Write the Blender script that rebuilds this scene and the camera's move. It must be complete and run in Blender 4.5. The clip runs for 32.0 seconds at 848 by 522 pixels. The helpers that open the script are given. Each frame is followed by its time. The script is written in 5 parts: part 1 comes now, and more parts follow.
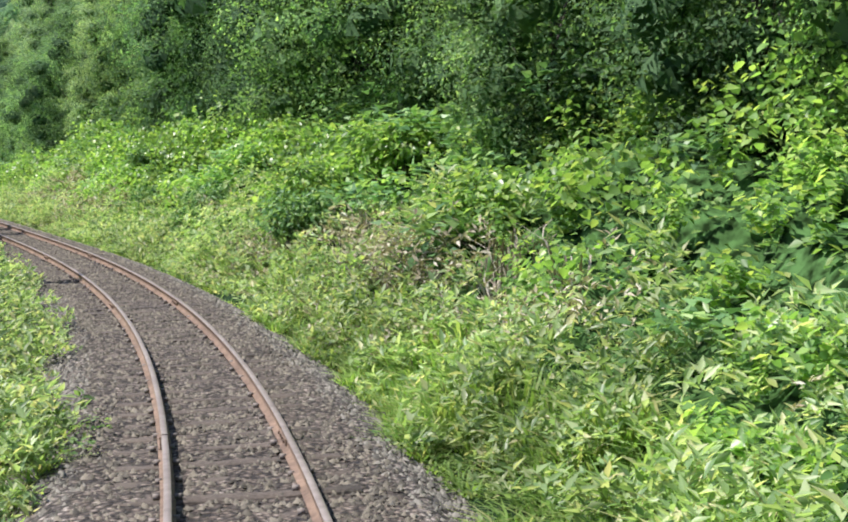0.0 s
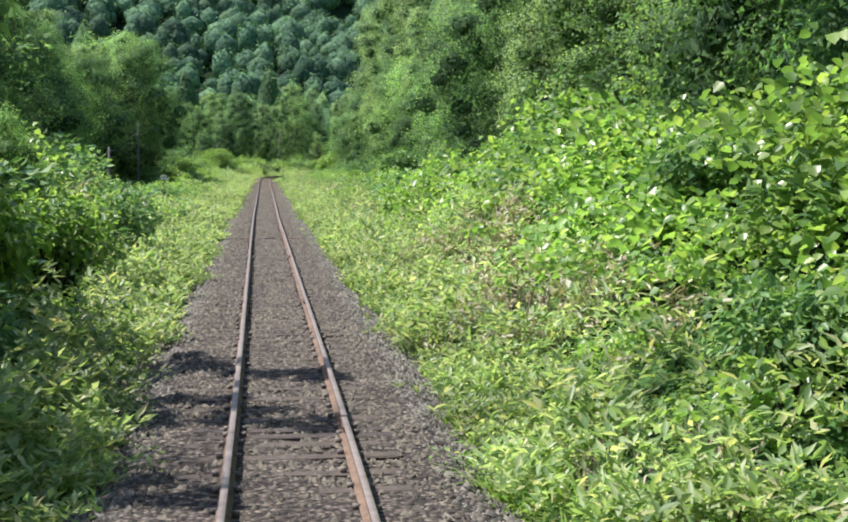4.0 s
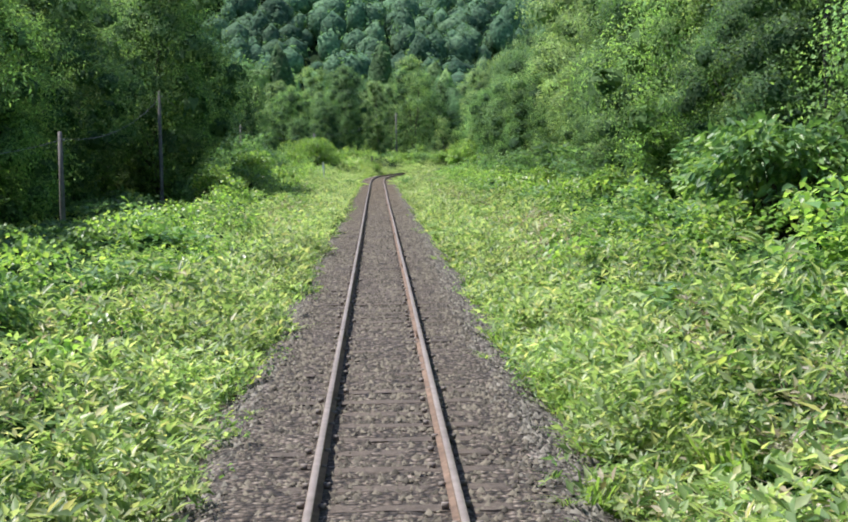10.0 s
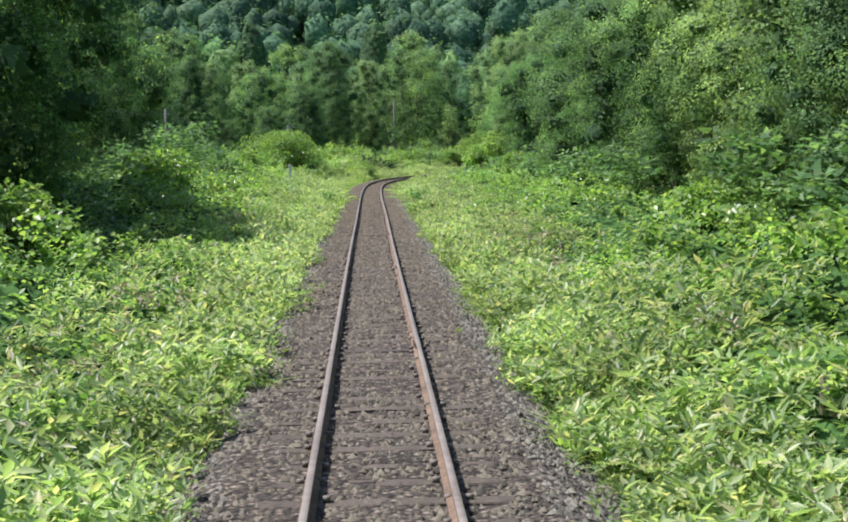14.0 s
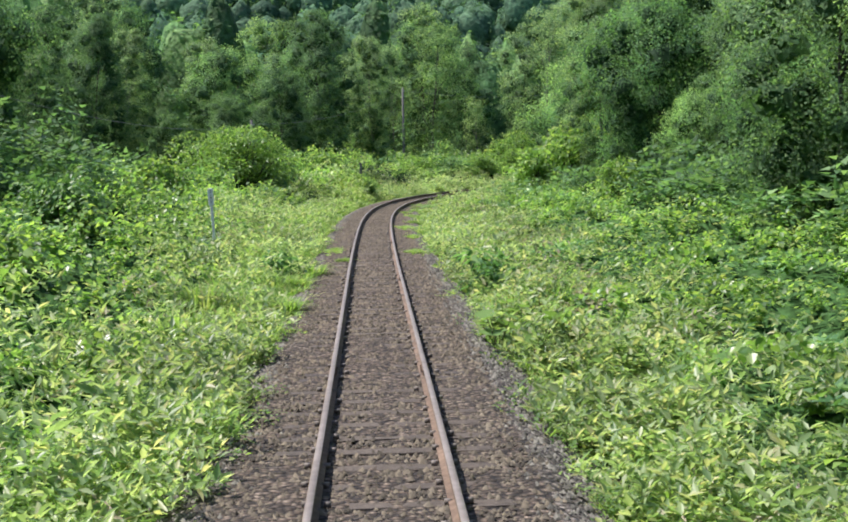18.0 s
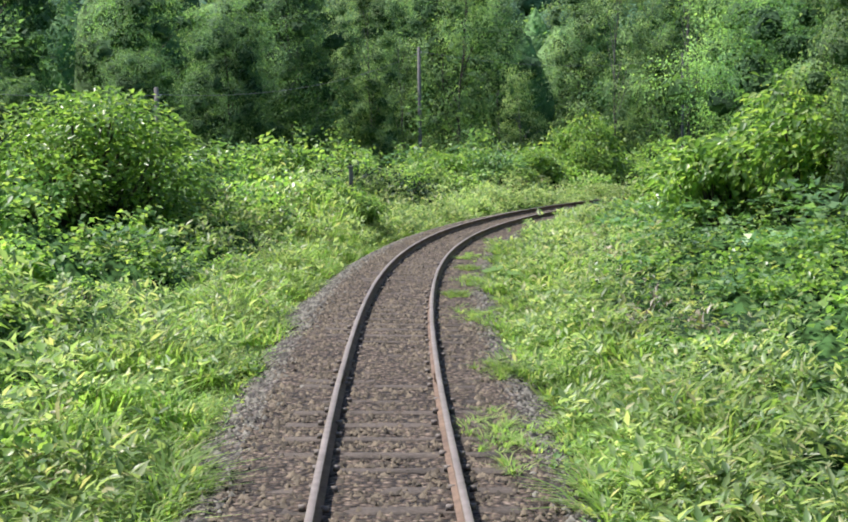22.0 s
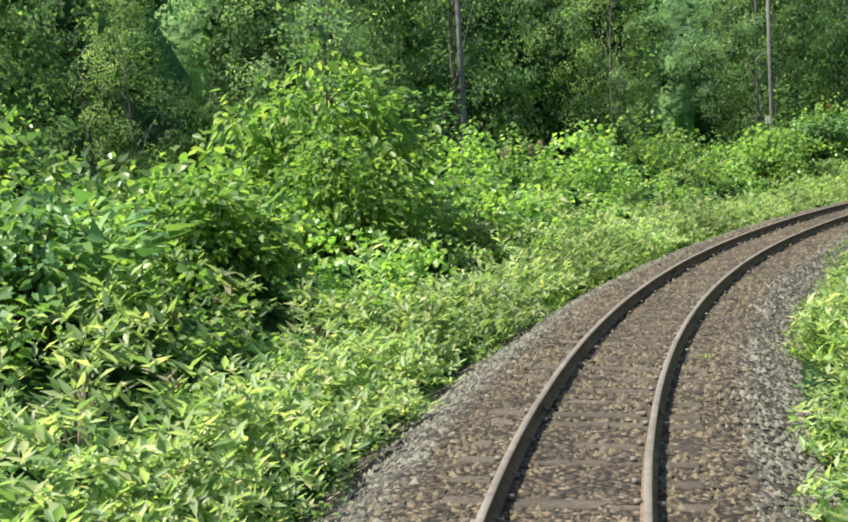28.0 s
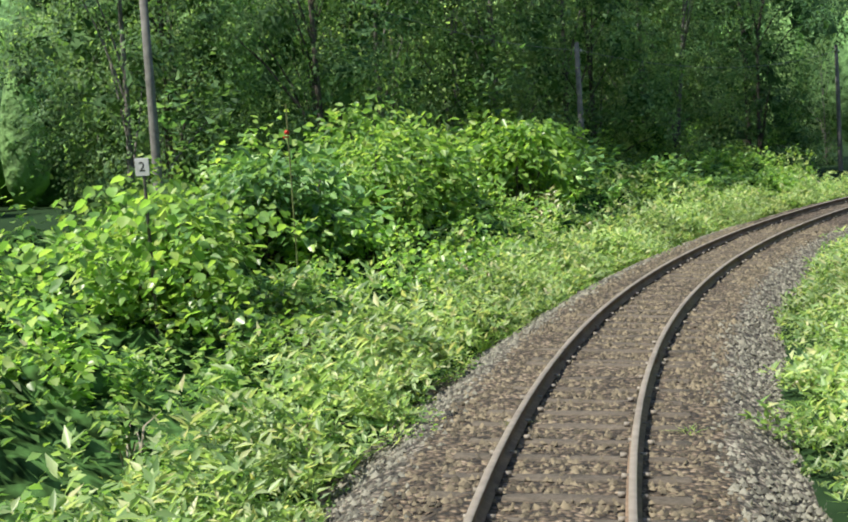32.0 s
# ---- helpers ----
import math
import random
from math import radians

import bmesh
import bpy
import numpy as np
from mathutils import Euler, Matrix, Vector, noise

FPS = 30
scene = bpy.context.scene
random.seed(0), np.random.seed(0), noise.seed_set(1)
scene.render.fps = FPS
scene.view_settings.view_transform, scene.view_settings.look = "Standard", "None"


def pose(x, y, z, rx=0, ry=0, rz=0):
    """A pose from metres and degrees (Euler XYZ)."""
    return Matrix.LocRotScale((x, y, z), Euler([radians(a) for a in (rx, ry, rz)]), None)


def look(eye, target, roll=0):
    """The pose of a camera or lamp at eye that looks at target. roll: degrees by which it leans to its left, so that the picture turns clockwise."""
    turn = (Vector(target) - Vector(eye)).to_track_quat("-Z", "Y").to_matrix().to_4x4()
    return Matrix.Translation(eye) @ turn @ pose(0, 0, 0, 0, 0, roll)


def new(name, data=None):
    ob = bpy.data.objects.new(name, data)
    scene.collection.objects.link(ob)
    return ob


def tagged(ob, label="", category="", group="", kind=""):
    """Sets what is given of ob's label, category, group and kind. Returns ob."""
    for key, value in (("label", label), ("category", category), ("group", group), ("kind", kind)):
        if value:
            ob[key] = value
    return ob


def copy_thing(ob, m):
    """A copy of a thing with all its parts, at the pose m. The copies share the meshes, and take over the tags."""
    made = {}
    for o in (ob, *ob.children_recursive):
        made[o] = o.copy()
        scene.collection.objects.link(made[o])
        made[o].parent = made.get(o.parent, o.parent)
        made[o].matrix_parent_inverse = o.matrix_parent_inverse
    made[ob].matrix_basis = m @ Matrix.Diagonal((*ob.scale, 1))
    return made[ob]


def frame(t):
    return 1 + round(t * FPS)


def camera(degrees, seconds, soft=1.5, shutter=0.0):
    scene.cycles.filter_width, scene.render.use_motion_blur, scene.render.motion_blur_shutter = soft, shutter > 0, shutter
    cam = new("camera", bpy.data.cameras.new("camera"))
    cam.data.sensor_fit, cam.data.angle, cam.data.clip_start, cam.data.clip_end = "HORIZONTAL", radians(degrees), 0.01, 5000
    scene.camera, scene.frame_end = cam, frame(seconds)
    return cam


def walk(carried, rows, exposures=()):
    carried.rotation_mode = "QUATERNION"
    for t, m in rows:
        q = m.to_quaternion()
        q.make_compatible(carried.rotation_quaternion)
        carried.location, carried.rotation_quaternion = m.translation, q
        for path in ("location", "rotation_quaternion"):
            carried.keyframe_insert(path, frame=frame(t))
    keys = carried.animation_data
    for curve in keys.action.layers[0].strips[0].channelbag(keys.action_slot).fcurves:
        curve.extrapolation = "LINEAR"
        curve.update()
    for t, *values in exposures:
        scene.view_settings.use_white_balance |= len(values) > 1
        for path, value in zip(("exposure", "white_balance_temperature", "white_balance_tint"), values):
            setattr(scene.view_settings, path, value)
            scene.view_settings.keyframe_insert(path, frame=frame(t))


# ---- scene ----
cam = camera(35.18, 32.0, soft=1.95, shutter=0.0)

# seconds, x, y, z, turn about x, y, z
PATH = [
    (0.0, -6.769, -59.547, 2.623, 85.400, 0.130, -25.335),
    (0.5, -5.376, -55.375, 2.623, 85.479, 0.163, -23.036),
    (1.0, -4.145, -51.153, 2.623, 85.434, 0.145, -20.807),
    (1.5, -3.078, -46.886, 2.623, 85.402, -0.013, -18.474),
    (2.0, -2.185, -42.580, 2.623, 85.480, -0.100, -16.087),
    (2.5, -1.469, -38.240, 2.623, 85.550, -0.179, -13.872),
    (3.0, -0.928, -33.875, 2.623, 85.579, -0.271, -11.582),
    (3.5, -0.550, -29.543, 2.623, 85.671, -0.348, -9.304),
    (4.0, -0.301, -25.201, 2.623, 85.675, -0.338, -7.008),
    (4.5, -0.162, -20.932, 2.623, 85.671, -0.149, -4.895),
    (5.0, -0.095, -16.611, 2.623, 85.668, 0.139, -3.310),
    (5.5, -0.065, -12.288, 2.624, 85.603, 0.365, -2.320),
    (6.0, -0.055, -7.865, 2.624, 85.502, 0.532, -1.852),
    (6.5, -0.052, -3.443, 2.624, 85.381, 0.649, -1.782),
    (7.0, -0.052, 1.030, 2.624, 85.283, 0.727, -2.034),
    (7.5, -0.053, 5.553, 2.624, 85.166, 0.734, -2.094),
    (8.0, -0.054, 10.126, 2.624, 85.040, 0.700, -2.066),
    (8.5, -0.054, 14.710, 2.624, 85.082, 0.709, -2.172),
    (9.0, -0.054, 19.345, 2.624, 85.155, 0.733, -2.180),
    (9.5, -0.052, 24.029, 2.624, 85.224, 0.719, -2.175),
    (10.0, -0.050, 28.714, 2.624, 85.265, 0.640, -2.235),
    (10.5, -0.046, 33.399, 2.624, 85.262, 0.620, -2.314),
    (11.0, -0.038, 38.083, 2.624, 85.272, 0.552, -2.318),
    (11.5, -0.024, 42.768, 2.624, 85.259, 0.518, -2.426),
    (12.0, -0.007, 47.402, 2.624, 85.251, 0.505, -2.411),
    (12.5, 0.011, 52.079, 2.624, 85.238, 0.533, -2.497),
    (13.0, 0.029, 56.705, 2.624, 85.176, 0.665, -2.509),
    (13.5, 0.046, 61.332, 2.624, 85.072, 0.782, -2.517),
    (14.0, 0.062, 65.958, 2.624, 85.117, 0.824, -2.535),
    (14.5, 0.078, 70.585, 2.624, 85.162, 0.766, -2.513),
    (15.0, 0.092, 75.212, 2.624, 85.179, 0.868, -2.518),
    (15.5, 0.106, 79.888, 2.624, 85.193, 0.930, -2.532),
    (16.0, 0.119, 84.465, 2.624, 85.220, 0.971, -2.539),
    (16.5, 0.131, 89.327, 2.624, 85.277, 1.006, -2.531),
    (17.0, 0.143, 94.140, 2.624, 85.415, 1.007, -2.494),
    (17.5, 0.157, 98.953, 2.624, 85.308, 0.974, -2.448),
    (18.0, 0.176, 103.766, 2.624, 85.330, 0.979, -2.541),
    (18.5, 0.201, 108.579, 2.624, 85.334, 0.935, -2.536),
    (19.0, 0.225, 113.441, 2.624, 85.291, 0.813, -2.523),
    (19.5, 0.245, 118.254, 2.624, 85.286, 0.778, -2.641),
    (20.0, 0.262, 123.117, 2.624, 85.052, 0.785, -2.616),
    (20.5, 0.275, 127.571, 2.624, 85.067, 0.783, -2.558),
    (21.0, 0.289, 132.026, 2.624, 85.122, 0.777, -2.603),
    (21.5, 0.309, 136.431, 2.624, 85.102, 0.714, -2.539),
    (22.0, 0.348, 140.786, 2.624, 85.069, 0.782, -2.591),
    (22.5, 0.401, 145.140, 2.624, 85.022, 0.896, -2.646),
    (23.0, 0.466, 149.444, 2.624, 85.161, 0.979, -2.613),
    (23.5, 0.552, 153.698, 2.624, 85.271, 1.103, -2.693),
    (24.0, 0.678, 157.951, 2.624, 85.328, 1.373, -2.963),
    (24.5, 0.866, 162.224, 2.624, 85.529, 1.736, -3.744),
    (25.0, 1.143, 166.491, 2.624, 85.542, 1.929, -4.866),
    (25.5, 1.537, 170.698, 2.624, 85.420, 2.222, -6.275),
    (26.0, 2.087, 174.887, 2.623, 85.242, 2.623, -8.071),
    (26.5, 2.808, 178.997, 2.623, 85.090, 3.146, -10.281),
    (27.0, 3.742, 183.064, 2.623, 84.864, 3.168, -12.701),
    (27.5, 4.886, 187.025, 2.623, 84.894, 3.306, -15.638),
    (28.0, 6.236, 190.868, 2.623, 84.821, 3.436, -18.887),
    (28.5, 7.859, 194.766, 2.623, 84.755, 3.481, -22.169),
    (29.0, 9.635, 198.430, 2.623, 84.844, 3.696, -25.730),
    (29.5, 11.608, 201.993, 2.623, 84.795, 3.703, -29.071),
    (30.0, 13.744, 205.402, 2.623, 84.783, 3.652, -32.168),
    (30.5, 16.058, 208.692, 2.623, 84.834, 3.517, -35.271),
    (31.0, 18.517, 211.812, 2.623, 84.852, 3.378, -38.481),
    (31.5, 21.179, 214.827, 2.623, 84.938, 3.462, -41.570),
    (32.0, 24.038, 217.728, 2.623, 85.063, 3.732, -44.608),
]
walk(cam, [(t, pose(*p)) for t, *p in PATH], exposures=((0.0, 0.95, 6280, 18), (9.0, 0.92, 6320, 17), (13.0, 0.84, 6280, 16), (18.0, 0.82, 6280, 17), (24.0, 0.96, 6280, 16), (29.0, 1.12, 6950, 3), (32.0, 1.08, 6800, 5)))

# ---- light ----
SUN = Vector((-1.0, 0.31, 0.0)).normalized() * math.cos(radians(58)) + Vector((0, 0, math.sin(radians(58))))
sun_data = bpy.data.lights.new("sun", "SUN")
sun_data.energy, sun_data.angle, sun_data.color = 4.3, radians(0.53), (1.0, 0.95, 0.86)
sun = new("sun", sun_data)
sun.matrix_world = look(SUN * 200, (0, 0, 0))
sky = bpy.data.worlds.new("sky")
sky.use_nodes = True
scene.world = sky
sky_node = sky.node_tree.nodes.new("ShaderNodeTexSky")
sky_node.sky_type, sky_node.sun_disc = "NISHITA", False
sky_node.sun_elevation, sky_node.sun_rotation = radians(58), math.atan2(SUN.x, SUN.y)
sky.node_tree.links.new(sky_node.outputs[0], sky.node_tree.nodes["Background"].inputs[0])
sky.node_tree.nodes["Background"].inputs[1].default_value = 0.12


# ---- materials ----
def shader(name):
    m = bpy.data.materials.new(name)
    m.use_nodes = True
    t = m.node_tree
    return m, t, t.nodes["Principled BSDF"]


def ramp(t, stops):
    r = t.nodes.new("ShaderNodeValToRGB")
    e = r.color_ramp.elements
    while len(e) < len(stops):
        e.new(0.5)
    for k, (p, c) in zip(e, stops):
        k.position, k.color = p, (*c, 1)
    return r


def noise_tex(t, scale, detail=3, coord="Object"):
    c = t.nodes.new("ShaderNodeTexCoord")
    n = t.nodes.new("ShaderNodeTexNoise")
    n.inputs["Scale"].default_value, n.inputs["Detail"].default_value = scale, detail
    t.links.new(c.outputs[coord], n.inputs["Vector"])
    return n


def leaf_material(name, stops, rough=0.42, glow=0.35, patch=0.30, spread=0.5, each=0.0, tufts=0.0):
    """Leaves: each its own shade, patches of lighter and darker plants, some light coming through the blade."""
    m, t, p = shader(name)
    g = t.nodes.new("ShaderNodeNewGeometry")
    r = ramp(t, stops)
    t.links.new(g.outputs["Random Per Island"], r.inputs[0])
    n = noise_tex(t, patch, 2)
    mp = t.nodes.new("ShaderNodeMapRange")
    mp.inputs[1].default_value, mp.inputs[2].default_value = 0.35, 0.65
    mp.inputs[3].default_value, mp.inputs[4].default_value = 1 - spread / 2, 1 + spread / 2
    t.links.new(n.outputs[0], mp.inputs[0])
    mul = t.nodes.new("ShaderNodeVectorMath")
    mul.operation = "SCALE"
    t.links.new(r.outputs[0], mul.inputs[0])
    if each:
        info = t.nodes.new("ShaderNodeObjectInfo")
        vary = t.nodes.new("ShaderNodeMapRange")
        vary.inputs[3].default_value, vary.inputs[4].default_value = 1 - each, 1 + each
        t.links.new(info.outputs["Random"], vary.inputs[0])
        both = t.nodes.new("ShaderNodeMath")
        both.operation = "MULTIPLY"
        t.links.new(mp.outputs[0], both.inputs[0])
        t.links.new(vary.outputs[0], both.inputs[1])
        t.links.new(both.outputs[0], mul.inputs["Scale"])
        tint = ramp(t, [(0.0, (0.86, 0.98, 1.02)), (0.5, (1.0, 1.0, 1.0)), (1.0, (1.12, 1.03, 0.92))])
        t.links.new(info.outputs["Random"], tint.inputs[0])
        hue = t.nodes.new("ShaderNodeVectorMath")
        hue.operation = "MULTIPLY"
        t.links.new(r.outputs[0], hue.inputs[0])
        t.links.new(tint.outputs[0], hue.inputs[1])
        t.links.new(hue.outputs[0], mul.inputs[0])
    else:
        t.links.new(mp.outputs[0], mul.inputs["Scale"])
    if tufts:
        # leafy relief of far crowns; shade between the tufts goes into the colour
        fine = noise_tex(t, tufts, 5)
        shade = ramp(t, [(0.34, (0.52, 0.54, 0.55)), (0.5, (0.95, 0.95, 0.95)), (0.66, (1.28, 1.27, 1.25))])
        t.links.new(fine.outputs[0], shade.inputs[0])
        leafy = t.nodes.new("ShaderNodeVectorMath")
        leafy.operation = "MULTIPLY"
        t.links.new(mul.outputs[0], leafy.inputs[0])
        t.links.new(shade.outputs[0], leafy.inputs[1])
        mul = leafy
        relief = t.nodes.new("ShaderNodeBump")
        relief.inputs["Strength"].default_value, relief.inputs["Distance"].default_value = 1.0, 0.6
        t.links.new(fine.outputs[0], relief.inputs["Height"])
        t.links.new(relief.outputs[0], p.inputs["Normal"])
    t.links.new(mul.outputs[0], p.inputs["Base Color"])
    p.inputs["Roughness"].default_value = rough
    p.inputs["Specular IOR Level"].default_value = 0.5 if rough < 0.36 else 0.3 if rough < 0.5 else 0.2
    tr = t.nodes.new("ShaderNodeBsdfTranslucent")
    warm = t.nodes.new("ShaderNodeVectorMath")
    warm.operation = "MULTIPLY"
    warm.inputs[1].default_value = (1.55, 1.65, 0.85)
    t.links.new(mul.outputs[0], warm.inputs[0])
    t.links.new(warm.outputs[0], tr.inputs[0])
    mix = t.nodes.new("ShaderNodeMixShader")
    mix.inputs[0].default_value = glow
    t.links.new(p.outputs[0], mix.inputs[1])
    t.links.new(tr.outputs[0], mix.inputs[2])
    t.links.new(mix.outputs[0], t.nodes["Material Output"].inputs[0])
    return m


def grain_material(name, dark, light, scale, rough=0.85, bump=0.4, metal=0.0, scale2=1.0, island=False, dusty=False):
    """A rough surface with grain at one scale and stains at another."""
    m, t, p = shader(name)
    n1, n2 = noise_tex(t, scale, 6), noise_tex(t, scale2, 3)
    mixer = t.nodes.new("ShaderNodeMath")
    mixer.operation = "MULTIPLY_ADD"
    mixer.inputs[1].default_value = 0.55
    t.links.new(n1.outputs[0], mixer.inputs[0])
    half = t.nodes.new("ShaderNodeMath")
    half.operation = "MULTIPLY"
    half.inputs[1].default_value = 0.45
    if island:
        g = t.nodes.new("ShaderNodeNewGeometry")
        t.links.new(g.outputs["Random Per Island"], half.inputs[0])
    else:
        t.links.new(n2.outputs[0], half.inputs[0])
    t.links.new(half.outputs[0], mixer.inputs[2])
    r = ramp(t, [(0.30, dark), (0.72, light)])
    t.links.new(mixer.outputs[0], r.inputs[0])
    t.links.new(rust_dust(t, r.outputs[0]) if dusty else r.outputs[0], p.inputs["Base Color"])
    p.inputs["Roughness"].default_value, p.inputs["Metallic"].default_value = rough, metal
    b = t.nodes.new("ShaderNodeBump")
    b.inputs["Strength"].default_value, b.inputs["Distance"].default_value = bump, 0.02
    t.links.new(n1.outputs[0], b.inputs["Height"])
    t.links.new(b.outputs[0], p.inputs["Normal"])
    return m


M_KNOT = leaf_material("knotweed leaf", [(0.0, (0.085, 0.175, 0.059)), (0.45, (0.172, 0.302, 0.086)), (0.85, (0.295, 0.430, 0.118)), (1.0, (0.370, 0.440, 0.140))], 0.42, 0.50)
M_SASA = leaf_material("bamboo grass leaf", [(0.0, (0.122, 0.207, 0.090)), (0.5, (0.262, 0.365, 0.160)), (0.82, (0.395, 0.465, 0.262)), (0.95, (0.45, 0.46, 0.25)), (1.0, (0.52, 0.49, 0.30))], 0.36, 0.48)
M_GRASS = leaf_material("grass blade", [(0.0, (0.135, 0.235, 0.060)), (0.6, (0.235, 0.368, 0.096)), (0.9, (0.345, 0.402, 0.165)), (1.0, (0.40, 0.38, 0.19))], 0.5, 0.48)
M_HERB = leaf_material("herb leaf", [(0.0, (0.085, 0.165, 0.057)), (0.6, (0.174, 0.288, 0.095)), (1.0, (0.325, 0.372, 0.125))], 0.45, 0.48)
M_SHRUB = leaf_material("shrub leaf", [(0.0, (0.068, 0.155, 0.063)), (0.6, (0.145, 0.282, 0.099)), (1.0, (0.292, 0.427, 0.143))], 0.42, 0.32)
M_BROAD = leaf_material("butterbur leaf", [(0.0, (0.10, 0.20, 0.06)), (0.6, (0.18, 0.30, 0.09)), (1.0, (0.27, 0.37, 0.12))], 0.65, 0.40)
# near-black leaves: the shade of a hollow put into their colour
M_DARK = leaf_material("shade-dark leaf", [(0.0, (0.014, 0.036, 0.016)), (0.6, (0.026, 0.062, 0.028)), (1.0, (0.050, 0.095, 0.042))], 0.55, 0.15)
M_DRY = leaf_material("dry leaf", [(0.0, (0.22, 0.19, 0.12)), (0.6, (0.40, 0.37, 0.27)), (1.0, (0.54, 0.51, 0.42))], 0.7, 0.2)
M_STALK = leaf_material("dead stalk", [(0.0, (0.13, 0.11, 0.085)), (0.6, (0.25, 0.22, 0.17)), (1.0, (0.40, 0.37, 0.31))], 0.8, 0.1)
# leaves deep in the crown, darkened in colour for the shade there
M_CORE = leaf_material("shade-dark crown leaves", [(0.0, (0.038, 0.088, 0.036)), (1.0, (0.090, 0.170, 0.070))], 0.8, 0.35, 0.25, 0.5, 0.34)
M_VINE = leaf_material("vine leaf", [(0.0, (0.100, 0.200, 0.055)), (0.6, (0.205, 0.350, 0.088)), (1.0, (0.330, 0.440, 0.125))], 0.34, 0.50)
M_TREE = [leaf_material("oak leaf", [(0.0, (0.094, 0.196, 0.078)), (0.6, (0.162, 0.304, 0.116)), (1.0, (0.248, 0.388, 0.154))], 0.66, 0.50, 0.6, 0.85, 0.30),
          leaf_material("alder leaf", [(0.0, (0.080, 0.163, 0.072)), (0.6, (0.132, 0.236, 0.100)), (1.0, (0.205, 0.312, 0.136))], 0.66, 0.46, 0.6, 0.85, 0.34),
          leaf_material("birch leaf", [(0.0, (0.098, 0.180, 0.088)), (0.6, (0.163, 0.264, 0.124)), (1.0, (0.250, 0.344, 0.170))], 0.64, 0.46, 0.6, 0.85, 0.34)]
# distance haze is put into the hill leaves as a bluish tint
M_FAR = leaf_material("hazed hill wood leaf", [(0.0, (0.060, 0.138, 0.080)), (0.6, (0.098, 0.196, 0.110)), (1.0, (0.138, 0.250, 0.136))], 0.8, 0.35, 0.05, 0.5, 0.0, 0.9)
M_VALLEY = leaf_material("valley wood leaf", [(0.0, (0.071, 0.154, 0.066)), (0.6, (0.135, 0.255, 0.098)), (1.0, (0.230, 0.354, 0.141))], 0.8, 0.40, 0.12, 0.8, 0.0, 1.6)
M_BARK = grain_material("bark", (0.030, 0.026, 0.021), (0.11, 0.095, 0.078), 9, 0.9, 0.8)
M_BIRCH = grain_material("birch bark", (0.05, 0.045, 0.04), (0.22, 0.21, 0.19), 5, 0.8, 0.3)
M_PETAL = leaf_material("white petal", [(0.0, (0.62, 0.62, 0.55)), (1.0, (0.82, 0.82, 0.78))], 0.7, 0.3, 3.0, 0.1)
M_PLUME = leaf_material("faded plume", [(0.0, (0.26, 0.19, 0.15)), (1.0, (0.46, 0.38, 0.32))], 0.8, 0.2, 3.0, 0.1)
M_STEM = grain_material("green stem", (0.05, 0.08, 0.02), (0.16, 0.17, 0.06), 8, 0.7, 0.1)
# soil coloured near black in place of the shade under the wood
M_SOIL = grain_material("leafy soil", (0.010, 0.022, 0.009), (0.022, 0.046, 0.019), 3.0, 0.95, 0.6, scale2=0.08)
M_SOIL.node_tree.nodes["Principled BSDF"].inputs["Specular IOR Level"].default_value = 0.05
# dark green that carries the shade of the gaps between the leaves
M_MASS = leaf_material("shade-dark inner foliage", [(0.0, (0.024, 0.056, 0.018)), (1.0, (0.045, 0.092, 0.030))], 0.8, 0.05, 5.0, 1.5)
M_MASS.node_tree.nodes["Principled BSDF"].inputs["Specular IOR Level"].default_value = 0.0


def rust_dust(t, socket):
    """Brown iron dust, heavier in the bend than on the straight, laid over a colour."""
    c = t.nodes.new("ShaderNodeTexCoord")
    sep = t.nodes.new("ShaderNodeSeparateXYZ")
    t.links.new(c.outputs["Object"], sep.inputs[0])
    n = noise_tex(t, 0.35, 4)
    add = t.nodes.new("ShaderNodeMath")
    add.operation = "MULTIPLY_ADD"
    add.inputs[1].default_value = 40.0
    t.links.new(n.outputs[0], add.inputs[0])
    t.links.new(sep.outputs[1], add.inputs[2])
    m = t.nodes.new("ShaderNodeMapRange")
    m.inputs[1].default_value, m.inputs[2].default_value = 90.0, 150.0
    t.links.new(add.outputs[0], m.inputs[0])
    tone = ramp(t, [(0.0, (1.0, 1.0, 1.0)), (1.0, (1.0, 0.90, 0.81))])
    t.links.new(m.outputs[0], tone.inputs[0])
    mul = t.nodes.new("ShaderNodeVectorMath")
    mul.operation = "MULTIPLY"
    t.links.new(socket, mul.inputs[0])
    t.links.new(tone.outputs[0], mul.inputs[1])
    return mul.outputs[0]


